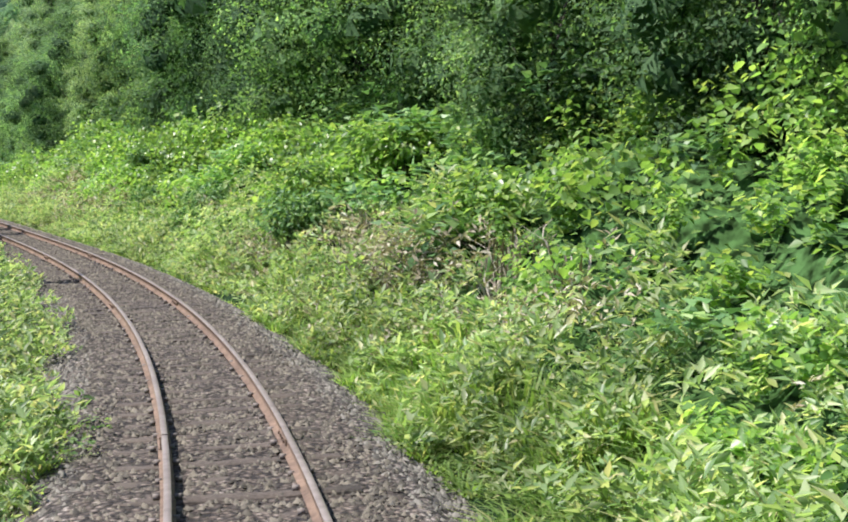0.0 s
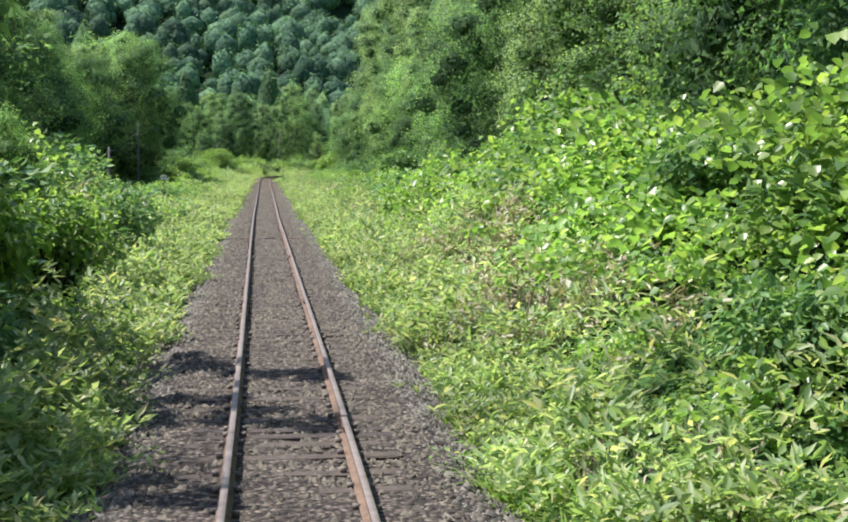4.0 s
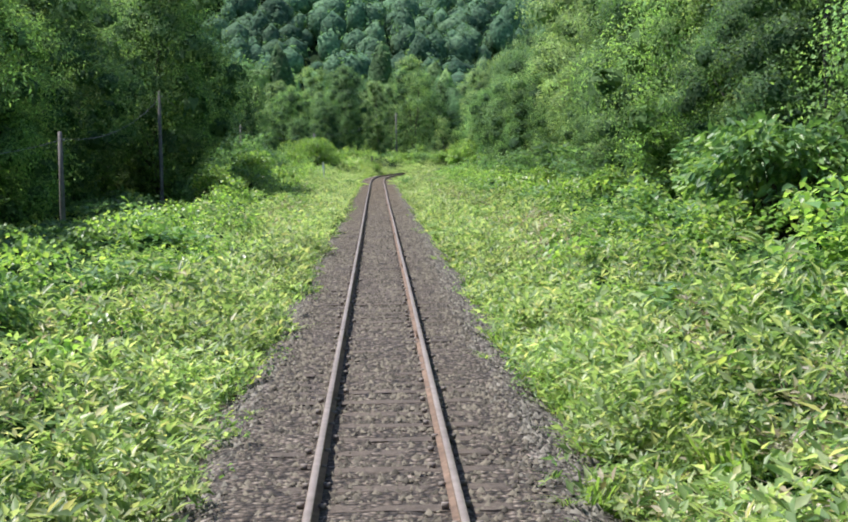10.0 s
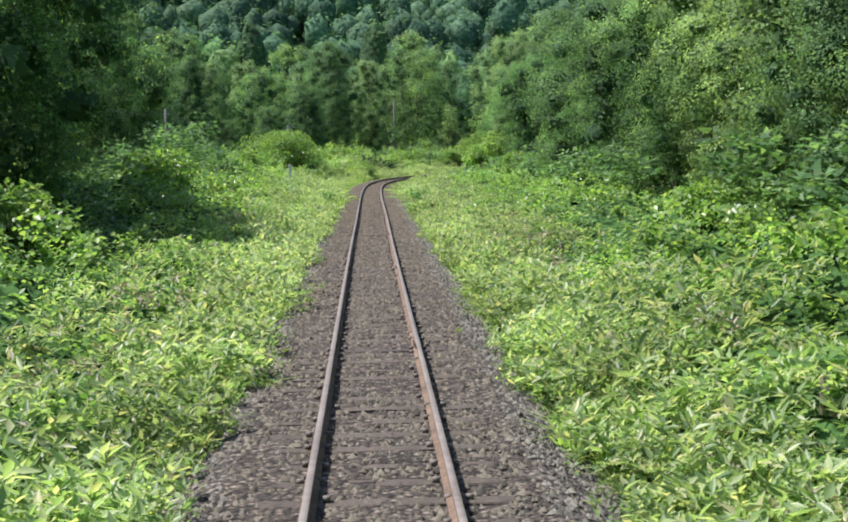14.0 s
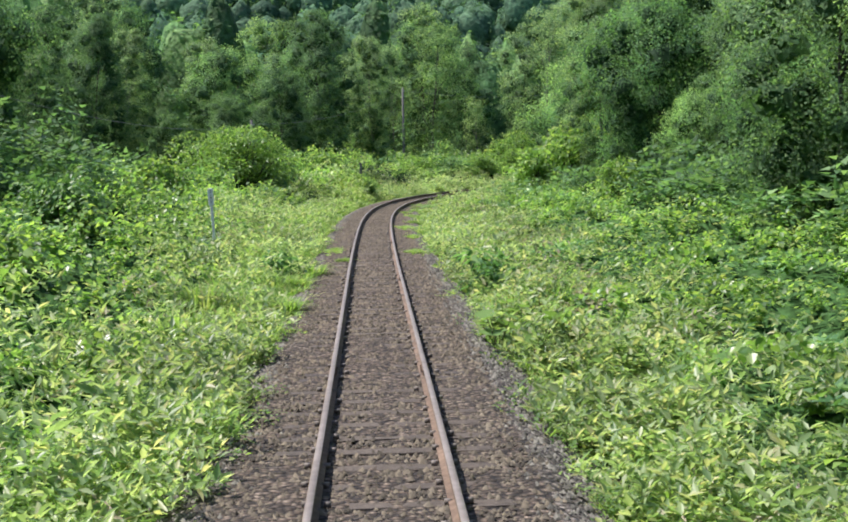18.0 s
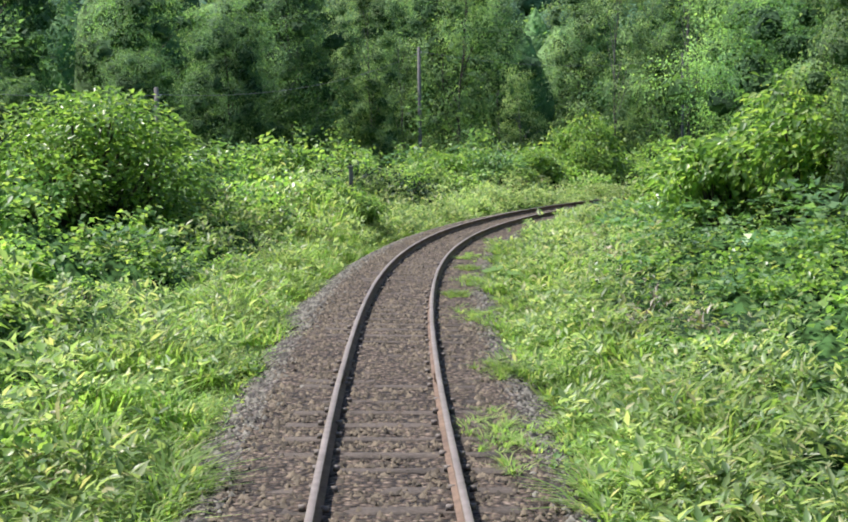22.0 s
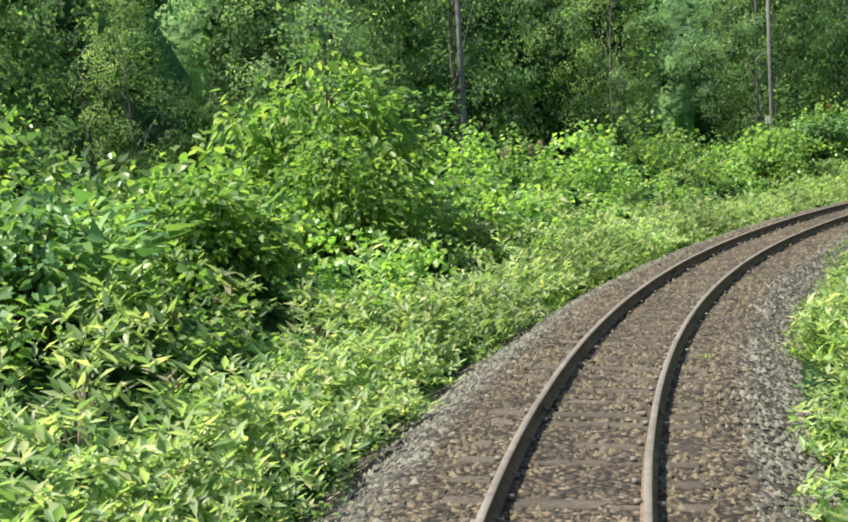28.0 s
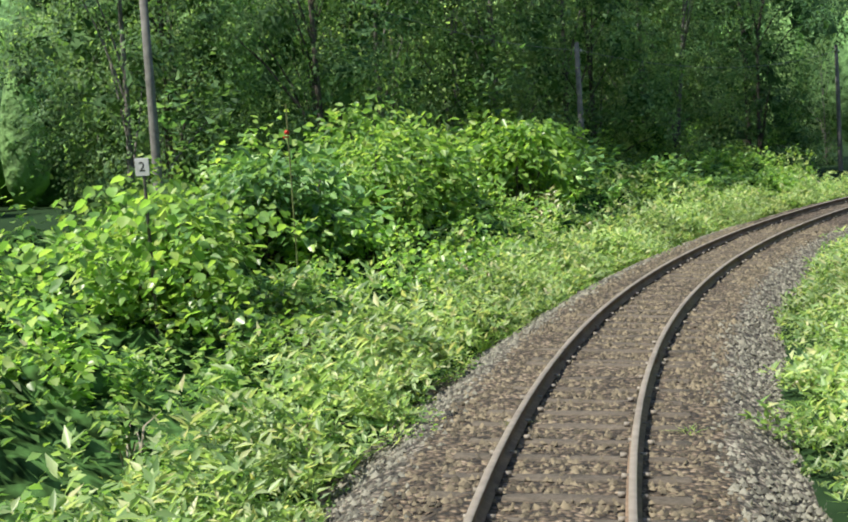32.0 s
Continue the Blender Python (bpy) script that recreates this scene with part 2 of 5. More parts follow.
def bed_material(name, stops, dusty):
    """Packed ballast: a mosaic of angular stones of many browns and greys, the shade between them put into the colour.
    """
    m, t, p = shader(name)
    c = t.nodes.new("ShaderNodeTexCoord")
    vo = t.nodes.new("ShaderNodeTexVoronoi")
    vo.inputs["Scale"].default_value = 16.0
    t.links.new(c.outputs["Object"], vo.inputs["Vector"])
    sep = t.nodes.new("ShaderNodeSeparateColor")
    t.links.new(vo.outputs["Color"], sep.inputs[0])
    r = ramp(t, stops)
    t.links.new(sep.outputs[0], r.inputs[0])
    gap_shade = ramp(t, [(0.25, (1, 1, 1)), (0.72, (0.18, 0.17, 0.16))])
    t.links.new(vo.outputs["Distance"], gap_shade.inputs[0])
    n = noise_tex(t, 0.7, 3)
    stain = ramp(t, [(0.35, (0.82, 0.78, 0.74)), (0.65, (1.15, 1.12, 1.1))])
    t.links.new(n.outputs[0], stain.inputs[0])
    last = r.outputs[0]
    for other in (gap_shade, stain):
        mul = t.nodes.new("ShaderNodeVectorMath")
        mul.operation = "MULTIPLY"
        t.links.new(last, mul.inputs[0])
        t.links.new(other.outputs[0], mul.inputs[1])
        last = mul.outputs[0]
    if dusty:
        last = rust_dust(t, last)
    t.links.new(last, p.inputs["Base Color"])
    p.inputs["Roughness"].default_value = 0.92
    add = t.nodes.new("ShaderNodeMath")
    add.operation = "MULTIPLY_ADD"
    add.inputs[1].default_value = -1.0
    t.links.new(vo.outputs["Distance"], add.inputs[0])
    t.links.new(sep.outputs[1], add.inputs[2])
    b = t.nodes.new("ShaderNodeBump")
    b.inputs["Strength"].default_value, b.inputs["Distance"].default_value = 1.0, 0.045
    t.links.new(add.outputs[0], b.inputs["Height"])
    t.links.new(b.outputs[0], p.inputs["Normal"])
    return m


M_BED = bed_material("ballast bed", [(0.0, (0.028, 0.023, 0.018)), (0.45, (0.080, 0.066, 0.051)), (0.8, (0.150, 0.126, 0.102)), (1.0, (0.25, 0.222, 0.186))], True)
M_SHOULDER = bed_material("ballast shoulder", [(0.0, (0.036, 0.031, 0.026)), (0.45, (0.106, 0.093, 0.078)), (0.8, (0.195, 0.174, 0.149)), (1.0, (0.31, 0.285, 0.25))], False)
M_STONE = grain_material("ballast stone", (0.034, 0.031, 0.023), (0.166, 0.150, 0.112), 14, 0.9, 0.5, island=True, dusty=True)
M_GREY = grain_material("grey shoulder stone", (0.034, 0.033, 0.027), (0.198, 0.190, 0.156), 14, 0.9, 0.5, island=True)
M_SLEEPER = grain_material("old timber", (0.030, 0.024, 0.018), (0.122, 0.099, 0.077), 22, 0.9, 0.7, scale2=2.0)
M_PALE = grain_material("bleached timber", (0.10, 0.085, 0.07), (0.23, 0.20, 0.17), 18, 0.9, 0.6, scale2=2.0)
M_RUST = grain_material("rusty rail side", (0.075, 0.050, 0.036), (0.25, 0.172, 0.120), 12, 0.85, 0.4, scale2=1.5)
M_HEAD = grain_material("worn rail head", (0.13, 0.108, 0.090), (0.27, 0.235, 0.205), 8, 0.55, 0.1, metal=0.12)
M_SPIKE = grain_material("worn spike head", (0.11, 0.095, 0.08), (0.26, 0.23, 0.20), 14, 0.7, 0.2, metal=0.2)
M_PLATE = grain_material("rusty plate", (0.075, 0.034, 0.022), (0.19, 0.092, 0.058), 20, 0.85, 0.3)
M_ZINC = grain_material("dull steel", (0.06, 0.053, 0.046), (0.16, 0.145, 0.128), 14, 0.6, 0.2, metal=0.4)
M_POLE = grain_material("weathered pole timber", (0.075, 0.073, 0.070), (0.21, 0.205, 0.195), 7, 0.9, 0.5)
M_CONC = grain_material("pale concrete", (0.38, 0.37, 0.35), (0.62, 0.61, 0.58), 9, 0.85, 0.2)
M_WHITE = grain_material("white enamel", (0.58, 0.59, 0.60), (0.80, 0.81, 0.82), 9, 0.45, 0.05)
M_PAINT = grain_material("white post paint", (0.80, 0.80, 0.80), (0.92, 0.92, 0.92), 9, 0.5, 0.05)
M_DULL = grain_material("dull white plate", (0.22, 0.23, 0.24), (0.40, 0.41, 0.42), 9, 0.6, 0.05)
M_JOINT = grain_material("tarred timber", (0.022, 0.018, 0.015), (0.085, 0.070, 0.058), 22, 0.9, 0.7, scale2=2.0)
M_BLACK = grain_material("black lettering", (0.012, 0.012, 0.014), (0.03, 0.03, 0.033), 6, 0.5, 0.05)
M_WIRE = grain_material("overhead wire", (0.10, 0.11, 0.11), (0.22, 0.23, 0.23), 5, 0.6, 0.05)
M_RED = grain_material("red lens", (0.35, 0.02, 0.015), (0.55, 0.05, 0.03), 5, 0.35, 0.05)

# ---- the line of the track: metres along it, curvature in 1/km (to the left) ----
BENDS = [(-140, 9.49), (-56, 8.61), (-48, 9.08), (-40, 9.54), (-32, 7.88), (-24, 5.45), (-16, 1.56), (-8, 0.13), (16, -0.07), (24, -0.00), (32, -0.17), (40, -0.28), (48, 0.02), (88, 0.05), (104, -0.32), (112, 0.24), (128, 0.01), (136, -0.62), (144, -0.40), (152, -1.65), (160, -3.92), (168, -7.35), (176, -11.62), (184, -13.72), (192, -13.77), (208, -13.09), (216, -14.13), (224, -12.99), (240, -13.03), (248, -12.23), (256, -10.33), (330, -8.00)]
LINE_S = np.arange(-140.0, 331.0, 1.0)
bend = np.interp(LINE_S, [b[0] for b in BENDS], [b[1] / 1000 for b in BENDS])
LINE_H = np.concatenate([[0], np.cumsum((bend[1:] + bend[:-1]) / 2)])
LINE_H -= np.interp(0, LINE_S, LINE_H)
mid_h = (LINE_H[1:] + LINE_H[:-1]) / 2
LINE_X = np.concatenate([[0], np.cumsum(-np.sin(mid_h))])
LINE_Y = np.concatenate([[0], np.cumsum(np.cos(mid_h))])
LINE_X -= np.interp(0, LINE_S, LINE_X)
LINE_Y -= np.interp(0, LINE_S, LINE_Y)


def world(s, l, z):
    """Places s metres along the track, l to its right, z over the rail heads."""
    s, l, z = np.broadcast_arrays(np.asarray(s, float), np.asarray(l, float), np.asarray(z, float))
    h = np.interp(s, LINE_S, LINE_H)
    z = z - np.clip(l, -2.7, 2.7) * np.tan(np.radians(cant(s)))
    return np.stack([np.interp(s, LINE_S, LINE_X) + l * np.cos(h), np.interp(s, LINE_S, LINE_Y) + l * np.sin(h), z], -1)


def cant(s):
    """Degrees by which the track leans to its right: inwards in both bends."""
    return np.interp(s, [-30, -10, 138, 175], [-0.61, 0, 0, 2.62])


def level(s):
    """The turn of things that lie square on the track."""
    return Matrix.Rotation(heading(s), 4, "Z") @ Matrix.Rotation(radians(float(cant(s))), 4, "Y")


def heading(s):
    return float(np.interp(s, LINE_S, LINE_H))


def along(x, y):
    """The nearest place on the track: s and l."""
    i = np.empty(len(x), int)
    for a in range(0, len(x), 4000):
        b = slice(a, a + 4000)
        i[b] = ((x[b, None] - LINE_X) ** 2 + (y[b, None] - LINE_Y) ** 2).argmin(1)
    dx, dy, h = x - LINE_X[i], y - LINE_Y[i], LINE_H[i]
    off = np.hypot(dx, dy) * np.sign(np.cos(h) * dx + np.sin(h) * dy)
    return LINE_S[i], off


def waves(s, l):
    return 0.5 * np.sin(s * 0.23 + 1.3 * np.sin(l * 0.31)) + 0.3 * np.sin(s * 0.61 + l * 0.83 + 2.0) + 0.2 * np.sin(s * 1.37 - l * 1.1)


def ground_z(s, l):
    """Height of the soil: a low shelf beside the ballast, a bank, and the slopes of the valley."""
    a = np.abs(l)
    right = l > 0
    bank = np.where(right, 0.10 + 0.26 * np.clip((30 - s) / 25, 0, 1), np.interp(s, [40, 56, 112, 128], [0.11, 0.0, 0.0, 0.10]))
    z = -0.52 + bank * np.clip(a - 2.4, 0, 6.5) + 0.10 * waves(s, l) * np.clip((a - 2.0) / 2, 0, 1)
    z += np.where(right, 0.42 * np.clip(a - 15, 0, 230), 0.45 * np.clip(a - 170, 0, 300))
    z += np.where(a > 20, np.where(right, 0.02 * a, 0.008 * a + 0.05 * np.clip(a - 170, 0, 300)) * waves(s * 0.12, l * 0.05), 0)
    return z


# ---- mesh helpers ----
def mesh_of(name, verts, faces, materials, index=None, smooth=False, normals=None):
    """A mesh from arrays: vertices (n, 3), faces (m, 3 or 4) and, for foliage, the normals of the boughs."""
    verts, faces = np.ascontiguousarray(verts, np.float32), np.ascontiguousarray(faces, np.int32)
    me = bpy.data.meshes.new(name)
    me.vertices.add(len(verts))
    me.vertices.foreach_set("co", verts.ravel())
    m, k = faces.shape
    me.loops.add(m * k)
    me.loops.foreach_set("vertex_index", faces.ravel())
    me.polygons.add(m)
    me.polygons.foreach_set("loop_start", np.arange(0, m * k, k, dtype=np.int32))
    for mat in materials if isinstance(materials, (list, tuple)) else [materials]:
        me.materials.append(mat)
    if index is not None:
        me.polygons.foreach_set("material_index", np.ascontiguousarray(index, np.int32))
    if smooth:
        me.polygons.foreach_set("use_smooth", np.ones(m, bool))
    me.update(calc_edges=True)
    me.validate()
    if normals is not None:
        me.normals_split_custom_set_from_vertices(np.ascontiguousarray(normals, np.float32))
    return me


def part(name, me, parent, label=""):
    """One mesh object under a thing or a part; me: a mesh, or a bmesh with its material."""
    if isinstance(me, tuple):
        bm, mat = me
        me = bpy.data.meshes.new(name)
        bm.to_mesh(me)
        bm.free()
        me.materials.append(mat)
    ob = new(name, me)
    ob.parent = parent
    return tagged(ob, label)


def empty(name, m, label, category, group="", kind=""):
    ob = new(name)
    ob.matrix_world = m
    ob.empty_display_size = 0.2
    return tagged(ob, label, category, group, kind)


def box(bm, x0, x1, y0, y1, z0, z1, bevel=0.0):
    made = bmesh.ops.create_cube(bm, size=1.0)["verts"]
    for v in made:
        v.co = Vector(((x0 + x1) / 2 + v.co.x * (x1 - x0), (y0 + y1) / 2 + v.co.y * (y1 - y0), (z0 + z1) / 2 + v.co.z * (z1 - z0)))
    if bevel:
        edges = list({e for v in made for e in v.link_edges})
        bmesh.ops.bevel(bm, geom=edges, offset=bevel, segments=1, affect="EDGES")
    return bm


def tube(points, radii, sides=6):
    """Vertices and quads of a tapered tube along a line."""
    points, radii = np.asarray(points, float), np.asarray(radii, float)
    d = np.gradient(points, axis=0)
    d /= np.linalg.norm(d, axis=1)[:, None] + 1e-9
    ref = np.where(np.abs(d[:, 2:3]) > 0.9, (1.0, 0, 0), (0, 0, 1.0))
    u = np.cross(d, ref)
    u /= np.linalg.norm(u, axis=1)[:, None]
    w = np.cross(d, u)
    a = np.linspace(0, 2 * np.pi, sides, endpoint=False)
    ring = u[:, None] * np.cos(a)[None, :, None] + w[:, None] * np.sin(a)[None, :, None]
    v = (points[:, None] + ring * radii[:, None, None]).reshape(-1, 3)
    f = []
    for i in range(len(points) - 1):
        for j in range(sides):
            k = (j + 1) % sides
            f.append((i * sides + j, i * sides + k, (i + 1) * sides + k, (i + 1) * sides + j))
    return v, np.array(f, int)


def merge(pieces):
    """Several (vertices, faces) in one."""
    vs, fs, n = [], [], 0
    for v, f in pieces:
        vs.append(v)
        fs.append(np.asarray(f) + n)
        n += len(v)
    return np.concatenate(vs), np.concatenate(fs)


def unit(v):
    return v / (np.linalg.norm(v, axis=-1, keepdims=True) + 1e-9)


def leaves(base, way, up, length, width, fold=0.12):
    """Folded pointed blades: two triangles each, from the base along way."""
    side = unit(np.cross(way, up))
    up = np.cross(side, way)
    L, W = length[:, None], width[:, None]
    a = base
    b = base + way * L * 0.42 + side * W / 2 + up * W * fold
    c = base + way * L - up * L * 0.10
    d = base + way * L * 0.42 - side * W / 2 + up * W * fold
    v = np.stack([a, b, c, d], 1).reshape(-1, 3)
    k = np.arange(len(base))[:, None] * 4
    f = np.concatenate([k + (0, 1, 2), k + (0, 2, 3)], 1).reshape(-1, 3)
    return v, f


def full_leaves(base, way, up, length, width, fold=0.12):
    """Rounder blades for plants near the line: four triangles each, folded along the rib and drooping at the tip."""
    side = unit(np.cross(way, up))
    up = np.cross(side, way)
    L, W = length[:, None], width[:, None]
    lift = up * W * fold
    pts = [base, base + way * L * 0.26 + side * W * 0.48 + lift, base + way * L * 0.66 + side * W * 0.40 + lift - up * L * 0.05, base + way * L - up * L * 0.16,
           base + way * L * 0.66 - side * W * 0.40 + lift - up * L * 0.05, base + way * L * 0.26 - side * W * 0.48 + lift]
    v = np.stack(pts, 1).reshape(-1, 3)
    k = np.arange(len(base))[:, None] * 6
    f = np.concatenate([k + (0, 1, 2), k + (0, 2, 3), k + (0, 3, 4), k + (0, 4, 5)], 1).reshape(-1, 3)
    return v, f


def chips(base, way, up, length, width):
    """Small far leaves: one triangle each."""
    side = unit(np.cross(way, up))
    v = np.stack([base + side * width[:, None] / 2, base - side * width[:, None] / 2, base + way * length[:, None]], 1).reshape(-1, 3)
    return v, np.arange(len(base) * 3).reshape(-1, 3)


def round_leaves(base, way, up, size):
    """Broad round leaves on a stalk: a fan of six triangles, dished in the middle."""
    side = unit(np.cross(way, up))
    up = np.cross(side, way)
    n = len(base)
    vs = [base]
    for a in np.linspace(0.35, 2 * np.pi - 0.35, 7):
        r = size * (1.0 + 0.10 * math.cos(3 * a))
        vs.append(base + (-way * math.cos(a) * r[:, None] + side * math.sin(a) * r[:, None]) * 0.5 + up * size[:, None] * 0.10)
    v = np.stack(vs, 1).reshape(-1, 3)
    k = np.arange(n)[:, None] * 8
    f = np.concatenate([k + (0, j, j + 1) for j in range(1, 7)], 1).reshape(-1, 3)
    return v, f


rng = np.random.default_rng(7)


def ways(n, rise, spread):
    a = rng.uniform(0, 2 * np.pi, n)
    z = rng.normal(rise, spread, n)
    return unit(np.stack([np.cos(a), np.sin(a), z], -1))


def uprights(n, lean):
    return unit(np.stack([rng.normal(0, lean, n), rng.normal(0, lean, n), np.ones(n)], -1))


# ---- plant patterns, about one metre high ----
def knotweed(stems=7, per=9, leaf=0.145):
    out = []
    for _ in range(stems):
        a, reach = rng.uniform(0, 2 * np.pi), rng.uniform(0.15, 0.55)
        u = np.linspace(0.25, 1, per) + rng.normal(0, 0.03, per)
        h = rng.uniform(0.75, 1.05)
        base = np.stack([np.cos(a) * reach * u**2, np.sin(a) * reach * u**2, h * (u - 0.18 * u**3)], -1)
        turn = a + np.where(np.arange(per) % 2, 1.1, -1.1) + rng.normal(0, 0.4, per)
        way = unit(np.stack([np.cos(turn), np.sin(turn), rng.normal(-0.32, 0.30, per)], -1))
        size = leaf * rng.uniform(0.75, 1.25, per)
        out.append(leaves(base, way, uprights(per, 0.35), size, size * 0.78))
    return *merge(out), 4


def bamboo_grass(stems=6, per=5, leaf=0.185, broad=0.31):
    """Stems that each end in a fan of long leaves."""
    n = stems * per
    r, a = 0.34 * np.sqrt(rng.uniform(0, 1, stems)), rng.uniform(0, 2 * np.pi, stems)
    top = np.stack([r * np.cos(a), r * np.sin(a), rng.uniform(0.45, 1.0, stems)], -1)
    base = np.repeat(top, per, 0) + rng.normal(0, 0.035, (n, 3))
    size = leaf * rng.uniform(0.7, 1.3, n)
    return *leaves(base, ways(n, 0.55, 0.55), uprights(n, 0.5), size, size * broad, 0.2), 4


def herb(n=26, leaf=0.095):
    r, a = 0.40 * np.sqrt(rng.uniform(0, 1, n)), rng.uniform(0, 2 * np.pi, n)
    base = np.stack([r * np.cos(a), r * np.sin(a), rng.uniform(0.15, 1.0, n) * (1 - r)], -1)
    size = leaf * rng.uniform(0.6, 1.4, n)
    return *leaves(base, ways(n, 0.25, 0.35), uprights(n, 0.4), size, size * 0.6), 4


def grass(n=20, length=1.0):
    r, a = 0.16 * np.sqrt(rng.uniform(0, 1, n)), rng.uniform(0, 2 * np.pi, n)
    base = np.stack([r * np.cos(a), r * np.sin(a), 0 * r], -1)
    lean = ways(n, 1.9, 0.5)
    L = length * rng.uniform(0.55, 1.1, n)[:, None]
    out = unit(lean * (1, 1, 0))
    side = np.cross(out, (0, 0, 1.0))
    w = 0.017 * rng.uniform(0.7, 1.4, n)[:, None]
    midp = base + lean * L * 0.6
    tip = midp + unit(lean + out * 1.0 - (0, 0, 0.5)) * L * 0.45
    v = np.stack([base + side * w, base - side * w, midp - side * w * 0.8, midp + side * w * 0.8, tip], 1).reshape(-1, 3)
    k = np.arange(n)[:, None] * 5
    return v, np.concatenate([k + (0, 1, 2), k + (0, 2, 3), k + (3, 2, 4)], 1).reshape(-1, 3), 0


def shrub(n=150, leaf=0.085):
    c = unit(rng.normal(0, 1, (9, 3))) * (0.30, 0.30, 0.28) * rng.uniform(0.5, 1.1, (9, 1)) + (0, 0, 0.60)
    which = rng.integers(0, 9, n)
    base = c[which] + unit(rng.normal(0, 1, (n, 3))) * (0.20, 0.20, 0.13) * rng.uniform(0.5, 1.1, (n, 1))
    size = leaf * rng.uniform(0.7, 1.4, n)
    out = unit(base - c[which] + rng.normal(0, 0.06, (n, 3)))
    return *chips(base, unit(out * (1, 1, 0.4) + (0, 0, 0.05)), uprights(n, 0.5), size, size * 0.7), 3


def vine(n=80, leaf=0.125):
    r, a = 0.75 * np.sqrt(rng.uniform(0, 1, n)), rng.uniform(0, 2 * np.pi, n)
    base = np.stack([r * np.cos(a), r * np.sin(a), 0.95 - 0.55 * r**2 + rng.normal(0, 0.09, n)], -1)
    size = leaf * rng.uniform(0.7, 1.25, n)
    return *full_leaves(base, ways(n, -0.55, 0.30), uprights(n, 0.45), size, size * 0.92, 0.08), 6


def butterbur(n=14, leaf=0.10):
    r, a = 0.42 * np.sqrt(rng.uniform(0, 1, n)), rng.uniform(0, 2 * np.pi, n)
    base = np.stack([r * np.cos(a), r * np.sin(a), rng.uniform(0.45, 1.0, n)], -1)
    return *round_leaves(base, unit(np.stack([np.cos(a), np.sin(a), rng.normal(-0.1, 0.2, n)], -1)), uprights(n, 0.28), leaf * rng.uniform(0.6, 1.2, n)), 8


def scatter(patterns, place, scale, high=None, lean=0.12):
    """Vertices and triangles of many plants: place (n, 3), scale across and upwards (n)."""
    n = len(place)
    high = scale if high is None else high
    which = rng.integers(0, len(patterns), n)
    turn = rng.uniform(0, 2 * np.pi, n)
    tilt = rng.normal(0, lean, (n, 2))
    out = []
    for k, (v, f, stride) in enumerate(patterns):
        m = which == k
        if not m.any():
            continue
        c, s = np.cos(turn[m])[:, None], np.sin(turn[m])[:, None]
        x = (v[None, :, 0] * c - v[None, :, 1] * s) * scale[m][:, None]
        y = (v[None, :, 0] * s + v[None, :, 1] * c) * scale[m][:, None]
        # leaves keep their shape; only the stems under them grow with the height
        foot = np.repeat(v[::stride, 2], stride) if stride else v[:, 2]
        z = foot[None] * high[m][:, None] + (v[:, 2] - foot)[None] * scale[m][:, None]
        x, y = x + z * tilt[m][:, :1], y + z * tilt[m][:, 1:]
        p = np.stack([x, y, z], -1) + place[m][:, None]
        q = f[None] + (np.arange(m.sum()) * len(v))[:, None, None]
        out.append((p.reshape(-1, 3), q.reshape(-1, 3)))
    return merge(out)


# ---- the ground, one sheet out to the hills ----
def build_ground():
    def axis(lo, hi, fine, far):
        inner = np.arange(lo, hi + 0.1, fine)
        out, step, edge = [], fine, hi
        while edge < far:
            step *= 1.25
            edge += step
            out.append(edge)
        low, step, edge = [], fine, lo
        while edge > -far:
            step *= 1.25
            edge -= step
            low.append(edge)
        return np.concatenate([low[::-1], inner, out])

    gx, gy = axis(-60, 110, 2.5, 900), axis(-80, 300, 2.5, 1100)
    X, Y = np.meshgrid(gx, gy)
    s, l = along(X.ravel(), Y.ravel())
    z = ground_z(s, l)
    z = np.where(np.abs(l) < 2.6, np.minimum(z, -0.62), z)
    v = np.stack([X.ravel(), Y.ravel(), z], -1)
    nx, ny = len(gx), len(gy)
    i, j = np.meshgrid(np.arange(nx - 1), np.arange(ny - 1))
    a = (j * nx + i).ravel()
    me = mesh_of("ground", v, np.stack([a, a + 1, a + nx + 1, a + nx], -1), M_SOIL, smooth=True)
    tagged(new("ground", me), "leafy soil of the valley floor and its wooded slopes, coloured dark for shade", "ground", kind="structure")


build_ground()

# ---- the track ----
GAUGE = 0.566
JOINTS = np.arange(144.35 - 12 * 15, 285, 12.0)
SLEEPERS = np.arange(-64, 285, 0.632)
# a pair of sleepers close together under each rail joint
SLEEPERS = np.sort(np.concatenate([SLEEPERS[np.abs(SLEEPERS[:, None] - JOINTS).min(1) > 0.45], JOINTS - 0.17, JOINTS + 0.17]))
S_FROM, S_TO = -75.0, 300.0
track = empty("railway_track", Matrix(), "single narrow-gauge railway track on brown stone ballast", "railway track", kind="structure")


